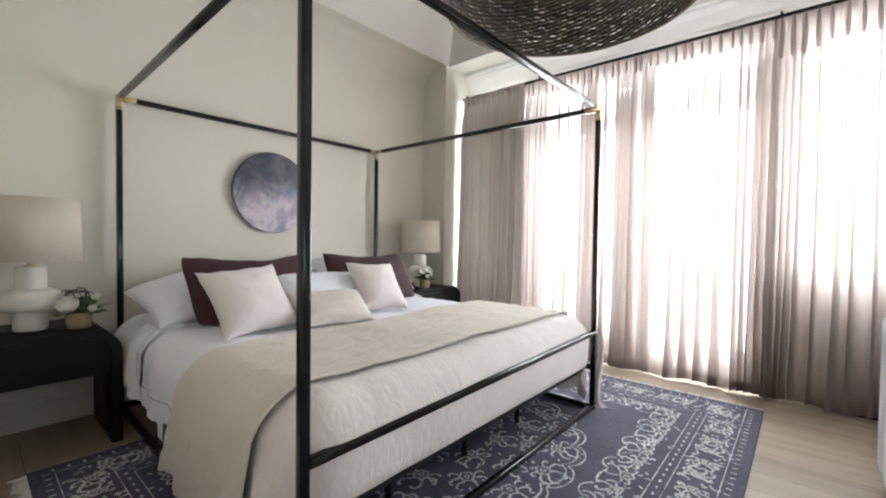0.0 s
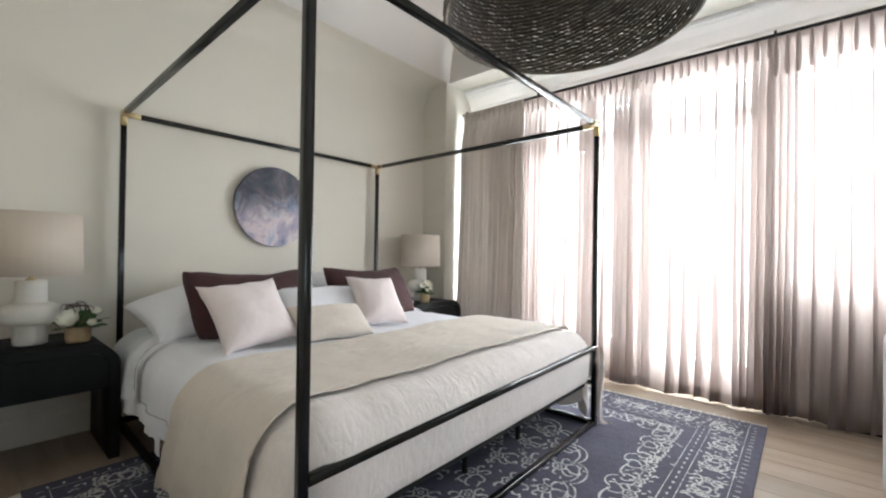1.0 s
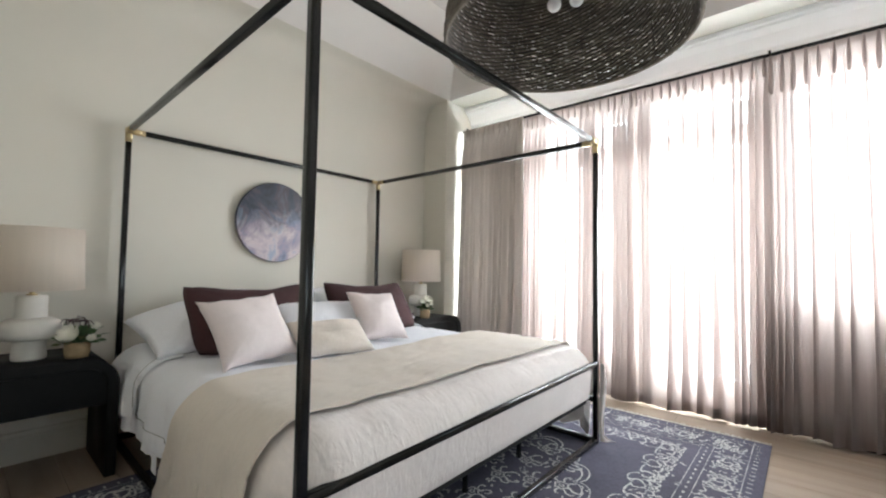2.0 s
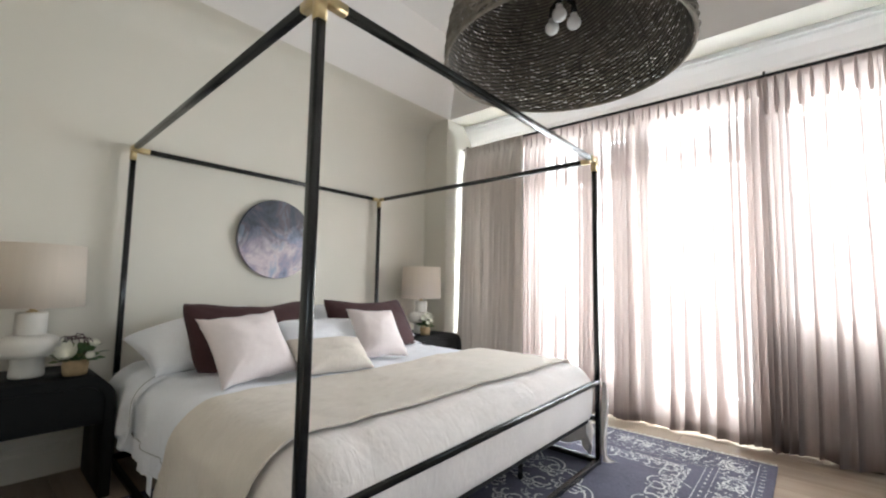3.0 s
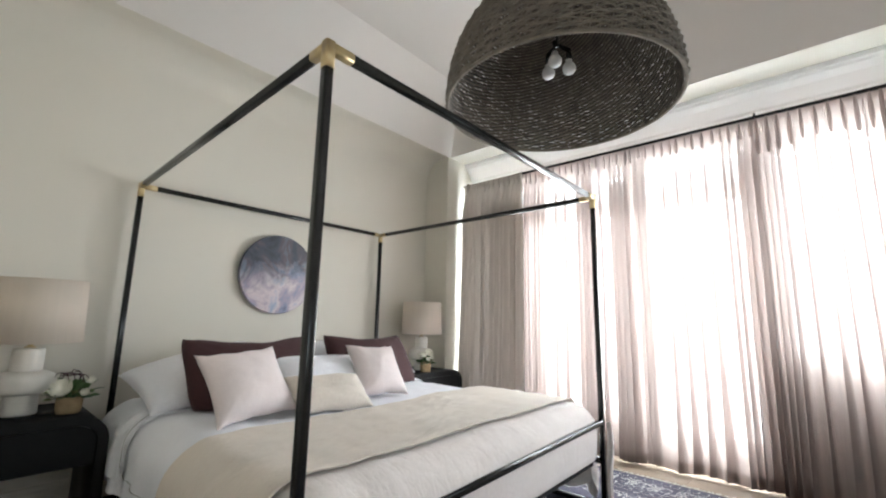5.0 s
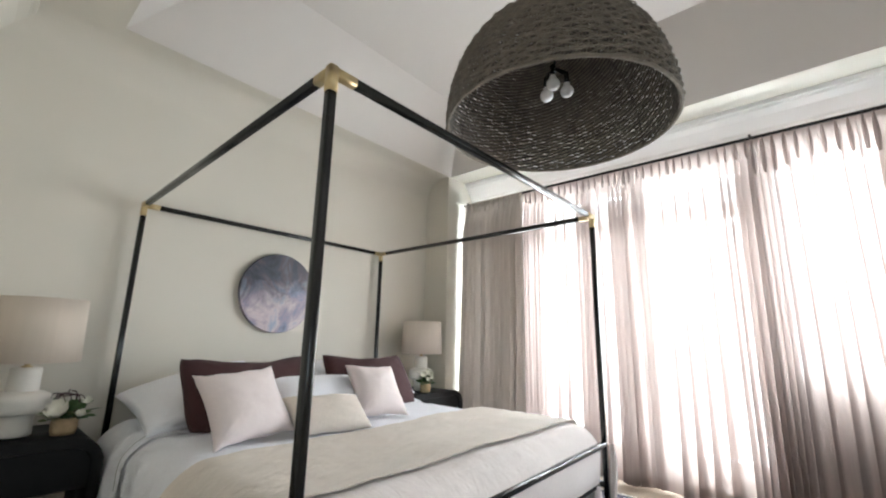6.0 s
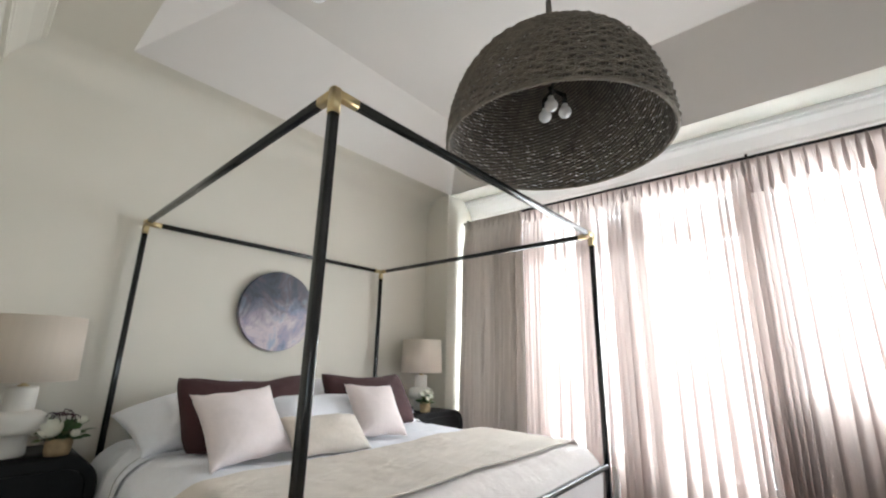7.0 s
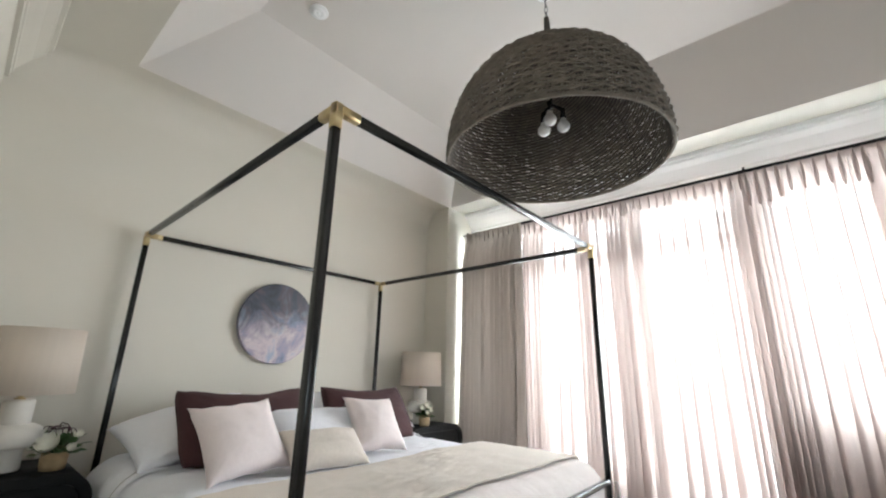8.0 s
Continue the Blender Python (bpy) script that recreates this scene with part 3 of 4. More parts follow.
# ---- nightstands ----
def nightstand(at, label):
    ns = thing("nightstand", label, "nightstand", "nightstands beside the bed", at=at)
    w, d, h, r, t = 0.72, 0.48, 0.60, 0.13, 0.045
    # waterfall shell: legs and top in one bent band
    def arch(k):
        rr, hw = r - k, w / 2 - k
        pts = [(-hw, 0.0)]
        pts += [(-hw + rr - rr * math.cos(a), h - r + rr * math.sin(a)) for a in [i * math.pi / 2 / 10 for i in range(11)]]
        pts += [(-x, z) for x, z in reversed(pts)]
        return pts
    bm = bmesh.new()
    outer, inner = arch(0), arch(t)
    rings = [[bm.verts.new((x, y, z)) for x, z in loop] for y in (0, d) for loop in (outer, inner)]
    of, inf, ob_, ib = rings
    n = len(outer)
    for i in range(n - 1):
        bm.faces.new((of[i], of[i + 1], inf[i + 1], inf[i])), bm.faces.new((ob_[i + 1], ob_[i], ib[i], ib[i + 1]))
        bm.faces.new((of[i + 1], of[i], ob_[i], ob_[i + 1])).smooth = True
        bm.faces.new((inf[i], inf[i + 1], ib[i + 1], ib[i])).smooth = True
    for i in (0, n - 1):
        bm.faces.new((of[i], inf[i], ib[i], ob_[i]))
    bmesh.ops.recalc_face_normals(bm, faces=bm.faces)
    part("shell", bm, EBONY, ns)
    # drawer front follows the bend
    bm = bmesh.new()
    prof = [(x, z) for x, z in arch(t + 0.004) if z >= h - r] 
    prof = [(-(w / 2 - t - 0.004), 0.375)] + prof + [((w / 2 - t - 0.004), 0.375)]
    f = [bm.verts.new((x, 0.012, z)) for x, z in prof]
    b = [bm.verts.new((x, 0.032, z)) for x, z in prof]
    bm.faces.new(f), bm.faces.new(list(reversed(b)))
    for i in range(len(prof)):
        j = (i + 1) % len(prof)
        bm.faces.new((f[j], f[i], b[i], b[j]))
    bmesh.ops.recalc_face_normals(bm, faces=bm.faces)
    dr = part("drawer", bm, EBONY, ns, "flush black drawer front")
    solid("bottom_panel", -(w / 2 - t - 0.002), w / 2 - t - 0.002, 0.034, d - 0.01, 0.36, 0.378, EBONY, ns)
    solid("back_panel", -(w / 2 - t - 0.002), w / 2 - t - 0.002, d - 0.022, d - 0.004, 0.379, 0.52, EBONY, ns)
    return ns


nightstand((0.17, 2.69, 0), "black stained wood waterfall nightstand with rounded corners")
nightstand((3.01, 2.69, 0), "black stained wood waterfall nightstand beside the curtains")


# ---- table lamps ----
def table_lamp(at, label):
    lamp = thing("table_lamp", label, "lamp", "table lamps", at=at)
    part("foot", lathe(bmesh.new(), [(0, 0), (0.060, 0), (0.066, 0.006), (0.066, 0.03), (0.062, 0.06), (0.064, 0.095), (0.062, 0.101)], 44), CERAMIC, lamp, smooth=True)
    part("body", lathe(bmesh.new(), [(0.06, 0.099), (0.098, 0.102), (0.112, 0.112), (0.118, 0.135), (0.118, 0.165), (0.110, 0.188), (0.085, 0.202), (0.062, 0.208)], 44), CERAMIC, lamp, smooth=True)
    part("neck", lathe(bmesh.new(), [(0.060, 0.206), (0.061, 0.215), (0.060, 0.31), (0.056, 0.318), (0, 0.319)], 44), CERAMIC, lamp, smooth=True)
    part("fitting", lathe(bmesh.new(), [(0, 0.318), (0.022, 0.318), (0.022, 0.324), (0.011, 0.327), (0.011, 0.345), (0.016, 0.348), (0.016, 0.40), (0, 0.40)], 20), BRASS, lamp, "brass lamp fitting")
    part("bulb", lathe(bmesh.new(), [(0.013, 0.40), (0.016, 0.42), (0.030, 0.45), (0.030, 0.475), (0.018, 0.497), (0, 0.503)], 16), BULB, lamp, smooth=True)
    s = part("shade", lathe(bmesh.new(), [(0.198, 0.345), (0.200, 0.345), (0.190, 0.655), (0.188, 0.655), (0.198, 0.345)], 56), SHADE, lamp, "beige linen drum shade", smooth=True)
    bm = bmesh.new()
    for k in range(3):
        a = 2 * math.pi * k / 3
        tube(bm, [(0.012 * math.cos(a), 0.012 * math.sin(a), 0.400), (0.10 * math.cos(a), 0.10 * math.sin(a), 0.64), (0.188 * math.cos(a), 0.188 * math.sin(a), 0.645)], 0.0022, 6)
    part("spider", bm, BRASS, lamp)
    return lamp


table_lamp((0.205, 2.92, 0.6), "white ceramic stacked-cylinder table lamp with beige drum shade")
table_lamp((3.00, 2.92, 0.6), "white ceramic stacked-cylinder table lamp with beige drum shade")


# ---- round painting ----


def painted(name):
    """Slate blue, mauve and pale clouds swirled together."""
    m, nt, b = nodes_of(name)
    swirl = noise_node(nt, 3.6, 8, 0.62, distort=0.7)
    tc = nt.nodes.new("ShaderNodeTexCoord")
    sep = nt.nodes.new("ShaderNodeSeparateXYZ")
    nt.links.new(tc.outputs["Object"], sep.inputs[0])
    # the clouds part dark above and pale below, along an uneven slanting line
    line = nt.nodes.new("ShaderNodeMath")
    line.operation = "MULTIPLY_ADD"
    line.inputs[1].default_value = -0.22
    nt.links.new(sep.outputs["X"], line.inputs[0]), nt.links.new(sep.outputs["Z"], line.inputs[2])
    edge = nt.nodes.new("ShaderNodeMath")
    edge.operation = "MULTIPLY_ADD"
    edge.inputs[1].default_value = 0.55
    nt.links.new(noise_node(nt, 4.0, 6, 0.62, distort=0.4), edge.inputs[0]), nt.links.new(line.outputs[0], edge.inputs[2])
    part_ = ramp_node(nt, edge.outputs[0], [(0.20, (0, 0, 0)), (0.36, (1, 1, 1))])
    pale = ramp_node(nt, swirl, [(0.32, (0.10, 0.12, 0.18)), (0.43, (0.22, 0.24, 0.34)), (0.50, (0.34, 0.29, 0.36)), (0.57, (0.55, 0.46, 0.48)), (0.66, (0.30, 0.34, 0.45))])
    deep = ramp_node(nt, swirl, [(0.34, (0.012, 0.013, 0.022)), (0.44, (0.035, 0.042, 0.065)), (0.50, (0.075, 0.060, 0.075)), (0.58, (0.10, 0.125, 0.17)), (0.68, (0.19, 0.22, 0.28))])
    mx = nt.nodes.new("ShaderNodeMix")
    mx.data_type = "RGBA"
    nt.links.new(part_, mx.inputs["Factor"])
    nt.links.new(pale, mx.inputs["A"]), nt.links.new(deep, mx.inputs["B"])
    nt.links.new(mx.outputs["Result"], b.inputs["Base Color"])
    b.inputs["Roughness"].default_value = 0.35
    bump(nt, b, swirl, 0.06, 0.004)
    return m


art = thing("wall_art", "round abstract painting in slate blue and mauve clouds", "painting", at=(1.60, YH - 0.004, 1.425))
bm = lathe(bmesh.new(), [(0.300, -0.004), (0.312, 0.002), (0.315, 0.012), (0.315, 0.034), (0.310, 0.040), (0, 0.040)], 72)
bmesh.ops.rotate(bm, verts=bm.verts, matrix=Matrix.Rotation(radians(90), 3, "X"))
part("panel", bm, painted("cloud_painting"), art)
bm = lathe(bmesh.new(), [(0, 0), (0.15, 0), (0.15, -0.003), (0, -0.003)], 24)
bmesh.ops.rotate(bm, verts=bm.verts, matrix=Matrix.Rotation(radians(90), 3, "X"))
part("mount", bm, DARK, art)


# ---- pendant ----
PX, PY, PZ, PR, PH = 1.885, 0.885, 2.22, 0.588, 0.605
pend = thing("pendant_lamp", "large dark brown woven rope dome pendant lamp", "lamp", at=(PX, PY, PZ))


def dome(a):
    """Radius and height of the shade at angle a from rim (0) to crown (1)."""
    t = a * math.pi / 2
    return PR * math.cos(t) ** 0.66 if a < 1 else 0.0, PH * math.sin(t) ** 1.02


STAKES, ROWS, STEPS, RISE, INNER = 88, 86, 264, 40, 40
rnd = random.Random(5)
verts, faces = [], []


def rope(points, r, n=5):
    base = len(verts)
    for i, p in enumerate(points):
        d = (points[min(i + 1, len(points) - 1)] - points[max(i - 1, 0)]).normalized()
        out = Vector((p.x, p.y, 0.35)).normalized()
        u = d.cross(out).normalized()
        v = u.cross(d)
        for k in range(n):
            a = 2 * math.pi * k / n
            verts.append(p + r * (math.cos(a) * u * 1.15 + math.sin(a) * v * 0.75))
    for i in range(len(points) - 1):
        for k in range(n):
            faces.append((base + i * n + k, base + i * n + (k + 1) % n, base + (i + 1) * n + (k + 1) % n, base + (i + 1) * n + k))


def mesh_part(name, material, parent, label=""):
    me = bpy.data.meshes.new(name)
    me.from_pydata([tuple(v) for v in verts], [], faces)
    me.polygons.foreach_set("use_smooth", [True] * len(me.polygons))
    me.materials.append(material)
    ob = new(name, me)
    ob.parent = parent
    if label:
        ob["label"] = label
    verts.clear(), faces.clear()
    return ob


for row in range(-RISE, ROWS):
    jitter = rnd.uniform(0, 6.28)
    pts = []
    for s in range(STEPS + 1):
        th = 2 * math.pi * s / STEPS
        a = (row + RISE * s / STEPS) / ROWS * 0.97 + 0.008 * math.sin(2 * th) + 0.0016 * math.sin(23 * th + jitter) + 0.0012 * math.sin(41 * th + 2 * jitter)
        if not 0.004 < a < 0.985:
            continue
        r, z = dome(a)
        w = 0.0045 * math.sin(STAKES / 2 * th + math.pi * row + 0.12 * row) + 0.002 * math.sin(11 * th + jitter) + 0.0065 * math.sin(2 * math.pi * (20 * a - 9 * th / (2 * math.pi)))
        pts.append(Vector(((r + w) * math.cos(th), (r + w) * math.sin(th), z + w * a)))
    if len(pts) > 3:
        rope(pts, 0.0049 * rnd.uniform(0.86, 1.1))
mesh_part("shade", TWINE, pend, "coarse woven dark brown twine shade")["kind"] = "stuff"
for k in range(STAKES):
    th = 2 * math.pi * k / STAKES
    pts = []
    for i in range(19):
        r, z = dome(min(i / 18 * 0.97, 0.97))
        pts.append(Vector((r * math.cos(th + 0.35 * i / 18), r * math.sin(th + 0.35 * i / 18), z)))
    rope(pts, 0.0026, 4)
mesh_part("weave_warp", TWINE, pend)["kind"] = "stuff"
# second layer of rope inside the dome, darker and wound the other way
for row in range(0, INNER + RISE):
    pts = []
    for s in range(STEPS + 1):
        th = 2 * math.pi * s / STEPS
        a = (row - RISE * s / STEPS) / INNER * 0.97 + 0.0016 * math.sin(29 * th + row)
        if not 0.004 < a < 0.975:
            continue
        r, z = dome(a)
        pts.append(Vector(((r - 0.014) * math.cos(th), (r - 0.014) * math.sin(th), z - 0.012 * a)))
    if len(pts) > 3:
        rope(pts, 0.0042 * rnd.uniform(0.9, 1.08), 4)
mesh_part("inner_weave", TWINE_DARK, pend, "darker inner layer of the weave")["kind"] = "stuff"
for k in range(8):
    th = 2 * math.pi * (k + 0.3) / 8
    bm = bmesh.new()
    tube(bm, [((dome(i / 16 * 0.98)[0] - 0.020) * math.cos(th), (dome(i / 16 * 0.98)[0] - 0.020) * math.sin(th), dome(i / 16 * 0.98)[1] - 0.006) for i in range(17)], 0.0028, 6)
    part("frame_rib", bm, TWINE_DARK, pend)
part("crown_cap", lathe(bmesh.new(), [(0.100, PH - 0.030), (0.075, PH - 0.010), (0.03, PH + 0.002), (0, PH + 0.003), (0, PH - 0.008), (0.095, PH - 0.036), (0.100, PH - 0.030)], 30), TWINE, pend, smooth=True)
part("rim_ring", tube(bmesh.new(), [(PR * math.cos(2 * math.pi * i / 72), PR * math.sin(2 * math.pi * i / 72), 0.0) for i in range(73)], 0.009, 8, False), TWINE, pend)
part("suspension", tube(bmesh.new(), [(0, 0, PH - 0.03), (0, 0, PH + 0.06), (0.003, 0, PH + 0.20), (0, 0, PH + 0.37)], [0.030, 0.024, 0.022, 0.016], 10), TWINE_DARK, pend, "dark rope collar")
bm = bmesh.new()
links = 4
for i in range(links):
    z0 = PH + 0.365 + i * (ZC - PZ - PH - 0.39) / links
    h = (ZC - PZ - PH - 0.39) / links
    ring = [(0.010 * math.cos(2 * math.pi * k / 12), 0.0, z0 + h / 2 + 0.62 * h * math.sin(2 * math.pi * k / 12)) for k in range(13)]
    if i % 2:
        ring = [(b, a, c) for a, b, c in ring]
    tube(bm, ring, 0.0022, 6, False)
part("chain", bm, BLACK, pend, "dark metal hanging chain")
part("ceiling_rose", lathe(bmesh.new(), [(0, ZC - PZ - 0.03), (0.03, ZC - PZ - 0.03), (0.06, ZC - PZ - 0.016), (0.066, ZC - PZ - 0.001), (0, ZC - PZ - 0.001)], 32), WHITE, pend, "white ceiling rose", True)
part("cable", tube(bmesh.new(), [(0, 0, 0.34), (0, 0, PH)], 0.006, 8), BLACK, pend)
for k in range(3):
    a = 2 * math.pi * k / 3 + 3.40
    cx, cy = 0.064 * math.cos(a), 0.064 * math.sin(a)
    bm = bmesh.new()
    tube(bm, [(0, 0, 0.36), (cx, cy, 0.33), (cx, cy, 0.27)], [0.008, 0.014, 0.018], 10)
    h = part("lamp_holder", bm, BLACK, pend)
    part("bulb", lathe(bmesh.new(), [(0.016, 0.275), (0.019, 0.258)] + [(0.036 * math.sin(q), 0.222 - 0.036 * math.cos(q)) for q in (2.55, 2.2, 1.85, 1.5, 1.15, 0.8, 0.4)] + [(0, 0.186)], 20, cx, cy), BULB, h, "white frosted bulb", True)

# ---- smoke alarm ----
det = thing("smoke_alarm", "white round smoke alarm on the ceiling", "smoke alarm", at=(1.05, 2.115, ZC))
part("base", lathe(bmesh.new(), [(0, -0.001), (0.062, -0.001), (0.064, -0.010), (0.058, -0.016), (0, -0.016)], 36), WHITE, det, smooth=True)
part("cover", lathe(bmesh.new(), [(0.045, -0.015), (0.044, -0.020), (0.034, -0.023), (0.022, -0.023), (0.019, -0.020), (0.012, -0.020), (0.010, -0.023), (0, -0.023)], 36), WHITE, det, smooth=True)

# ---- white armchair at the window ----
UPHOLSTERY = woven("white_boucle", (0.72, 0.72, 0.76), 260, 0.03, 0.9, 0.3)
chair = thing("armchair", "white upholstered armchair with rounded corners", "armchair", at=(2.36, -0.632, 0))
part("back", box(bmesh.new(), 0.22, 0.36, -0.36, 0.365, 0.05, 0.78, 0.05, 4), UPHOLSTERY, chair, smooth=True)
part("seat", box(bmesh.new(), -0.36, 0.215, -0.24, 0.24, 0.05, 0.40, 0.04, 3), UPHOLSTERY, chair, smooth=True)
for y0, y1 in ((-0.36, -0.245), (0.245, 0.36)):
    part("arm", box(bmesh.new(), -0.36, 0.215, y0, y1, 0.05, 0.56, 0.04, 3), UPHOLSTERY, chair, smooth=True)
for x in (-0.28, 0.28):
    for y in (-0.28, 0.28):
        part("leg", tube(bmesh.new(), [(x, y, 0), (x, y, 0.055)], 0.02, 10), EBONY, chair)


# ---- floor vent under the window ----
vent = thing("floor_vent", "low black floor vent behind the sheers", "vent", at=(3.70, -0.28, 0))
part("body", box(bmesh.new(), -0.05, 0.05, -0.16, 0.16, 0.0, 0.035, 0.006, 2), BLACK, vent)
for k in range(7):
    part("slat", box(bmesh.new(), -0.042, 0.042, -0.14 + 0.042 * k, -0.12 + 0.042 * k, 0.0355, 0.040), BLACK, vent)


# ---- flowers ----
LEAF = plain("green_leaf", (0.085, 0.15, 0.055), 0.55, 0.3, 30, 80, 0.2)
LEAF_PALE = plain("pale_green_leaf", (0.20, 0.24, 0.10), 0.6, 0.25, 30, 80, 0.2)
PETAL = plain("white_petal", (0.80, 0.78, 0.68), 0.6, 0.05, 40, 90, 0.2)
TWIG = plain("plum_twig", (0.06, 0.025, 0.03), 0.7, 0.3, 30, 90, 0.2)
POT = plain("tan_basket", (0.42, 0.30, 0.17), 0.85, 0.2, 25, 150, 0.6, 0.0, 0.004, (1, 1, 6))


def leaf_at(bm, p, d, size, width, rnd):
    d = d.normalized()
    side = d.cross(Vector((rnd.uniform(-0.4, 0.4), rnd.uniform(-0.4, 0.4), 1))).normalized()
    up = side.cross(d)
    row = []
    for t in (0, 0.25, 0.5, 0.75, 1.0):
        w = width * math.sin(math.pi * min(1, t * 0.9 + 0.08)) * (1 if t < 1 else 0.05)
        c = p + d * size * t - up * size * 0.25 * t * t
        row.append([bm.verts.new(c - side * w + up * 0.15 * w), bm.verts.new(c), bm.verts.new(c + side * w + up * 0.15 * w)])
    for a, b in zip(row, row[1:]):
        for k in range(2):
            bm.faces.new((a[k], a[k + 1], b[k + 1], b[k])).smooth = True


def blossom(bm, c, r, d, rnd):
    """Cupped petals in rings round a heart."""
    d = d.normalized()
    q = d.to_track_quat("Z", "Y")
    for ring, (n, open_, k) in enumerate(((9, 1.15, 1.0), (8, 0.85, 0.86), (7, 0.58, 0.68), (5, 0.32, 0.5))):
        for i in range(n):
            a = 2 * math.pi * (i + 0.5 * ring) / n + rnd.uniform(-0.1, 0.1)
            def fn(u, v):
                t = v * open_ * 1.35
                w = (u - 0.5) * 1.15 * math.sin(math.pi * (0.15 + 0.7 * v)) * 6.283 / n
                rr = r * k * math.sin(t) * 1.02
                local = Vector((rr * math.cos(a + w), rr * math.sin(a + w), r * (0.55 - k * math.cos(t) * 0.9) + 0.35 * r * ring / 3))
                return tuple(c + q @ local)
            grid(bm, 4, 4, fn)


def posy(at, seed, pot_r, pot_h, flowers, leaves, twigs, label, spread):
    rnd = random.Random(seed)
    t = thing("flower_pot", label, "flowers", "flower pots on the nightstands", at=at)
    part("pot", lathe(bmesh.new(), [(0, 0), (pot_r * 0.86, 0), (pot_r * 0.97, pot_h * 0.3), (pot_r, pot_h * 0.75), (pot_r * 0.95, pot_h), (pot_r * 0.86, pot_h), (pot_r * 0.84, pot_h * 0.8), (0, pot_h * 0.8)], 30), POT, t, "round tan pot", True)
    for mat_, n, sz in ((LEAF, leaves, 0.062), (LEAF_PALE, leaves // 2, 0.05)):
        for _ in range(n):
            a, e = rnd.uniform(0, 6.283), rnd.uniform(0.1, 1.2)
            d = Vector((math.cos(a) * math.cos(e), math.sin(a) * math.cos(e), math.sin(e)))
            bm = bmesh.new()
            root = Vector((0, 0, pot_h * 0.8)) + d * rnd.uniform(0.1, 0.75) * spread
            leaf_at(bm, root, d + Vector((rnd.uniform(-0.5, 0.5), rnd.uniform(-0.5, 0.5), 0.1)), sz * rnd.uniform(0.7, 1.2), sz * 0.30, rnd)
            part("leaf", bm, mat_, t)
    for fx, fy, fz, r in flowers:
        bm = bmesh.new()
        c = Vector((fx, fy, pot_h + fz))
        blossom(bm, c, r, Vector((fx * 3 - 0.25, fy * 3 - 0.6, 0.6)), rnd)
        f = part("flower", bm, PETAL, t, "white many-petalled flower")
        part("stem", tube(bmesh.new(), [(fx * 0.2, fy * 0.2, pot_h * 0.8), tuple(c)], 0.002, 5), LEAF, f)
    for _ in range(twigs):
        a, R = rnd.uniform(0, 6.283), rnd.uniform(0.035, 0.06)
        cx, cz = rnd.uniform(-0.035, 0.01), pot_h + 0.075 + rnd.uniform(-0.01, 0.02)
        pts = [(cx + R * math.cos(u) * math.cos(a), R * math.cos(u) * math.sin(a), cz + R * 0.8 * math.sin(u) + 0.008 * math.sin(3 * u)) for u in [i * 0.42 for i in range(15)]]
        part("twig", tube(bmesh.new(), pts, 0.0022, 5), TWIG, t, "curled plum twig")
    return t


posy((0.375, 2.83, 0.6), 4, 0.054, 0.078, [(-0.045, -0.06, 0.045, 0.046), (0.065, -0.03, 0.075, 0.022), (0.045, -0.06, 0.02, 0.020), (-0.09, 0.0, 0.03, 0.018)], 44, 8, "tan pot with white ranunculus, green leaves and plum twigs", 0.105)
posy((2.915, 2.775, 0.6), 9, 0.050, 0.09, [(0, -0.03, 0.085, 0.036), (-0.055, -0.02, 0.07, 0.030), (0.045, -0.02, 0.08, 0.030), (0.015, -0.06, 0.045, 0.026), (-0.03, -0.06, 0.03, 0.022)], 36, 0, "tan pot with small white roses and green leaves", 0.10)


# ---- rug ----
NAVY = woven("navy_wool", (0.074, 0.071, 0.108), 300, 0.28, 0.95, 0.35, 0.04)
CREAM, nt, b = nodes_of("worn_cream_wool")
mean = nt.nodes.new("ShaderNodeMath")
mean.operation = "MULTIPLY_ADD"
mean.inputs[1].default_value = 0.5
half = nt.nodes.new("ShaderNodeMath")
half.operation = "MULTIPLY"
half.inputs[1].default_value = 0.5
nt.links.new(noise_node(nt, 9, 3), half.inputs[0])
nt.links.new(noise_node(nt, 70, 3), mean.inputs[0]), nt.links.new(half.outputs[0], mean.inputs[2])
worn = mean.outputs[0]
nt.links.new(ramp_node(nt, worn, [(0.36, (0.14, 0.14, 0.19)), (0.50, (0.62, 0.61, 0.60))]), b.inputs["Base Color"])
b.inputs["Roughness"].default_value = 0.95
bump(nt, b, noise_node(nt, 300, 2), 0.3, 0.004)
FRINGE = plain("cream_cotton_fringe", (0.70, 0.67, 0.60), 0.9, 0.1, 40, 200, 0.3)
RX0, RX1, RY0, RY1, RZ = 0.16, 3.325, 0.17, 2.60, 0.012
rug = thing("area_rug", "navy wool rug with worn cream floral pattern and fringed ends", "rug")
part("wool_field", box(bmesh.new(), RX0, RX1, RY0, RY1, 0.0005, RZ, 0.004, 2), NAVY, rug)
rnd = random.Random(12)


def stroke(pts, w):
    """A flat woven line of width w along points of the rug."""
    base, n = len(verts), len(pts)
    for i, (x, y) in enumerate(pts):
        x0, y0 = pts[max(i - 1, 0)]
        x1, y1 = pts[min(i + 1, n - 1)]
        l = math.hypot(x1 - x0, y1 - y0) or 1
        nx, ny = -(y1 - y0) / l * w / 2, (x1 - x0) / l * w / 2
        k = 0.55 + 0.9 * abs(noise.noise((x * 25, y * 25, 3)))
        verts.append(Vector((x + nx * k, y + ny * k, RZ + 0.0012))), verts.append(Vector((x - nx * k, y - ny * k, RZ + 0.0012)))
    for i in range(n - 1):
        faces.append((base + 2 * i, base + 2 * i + 1, base + 2 * i + 3, base + 2 * i + 2))


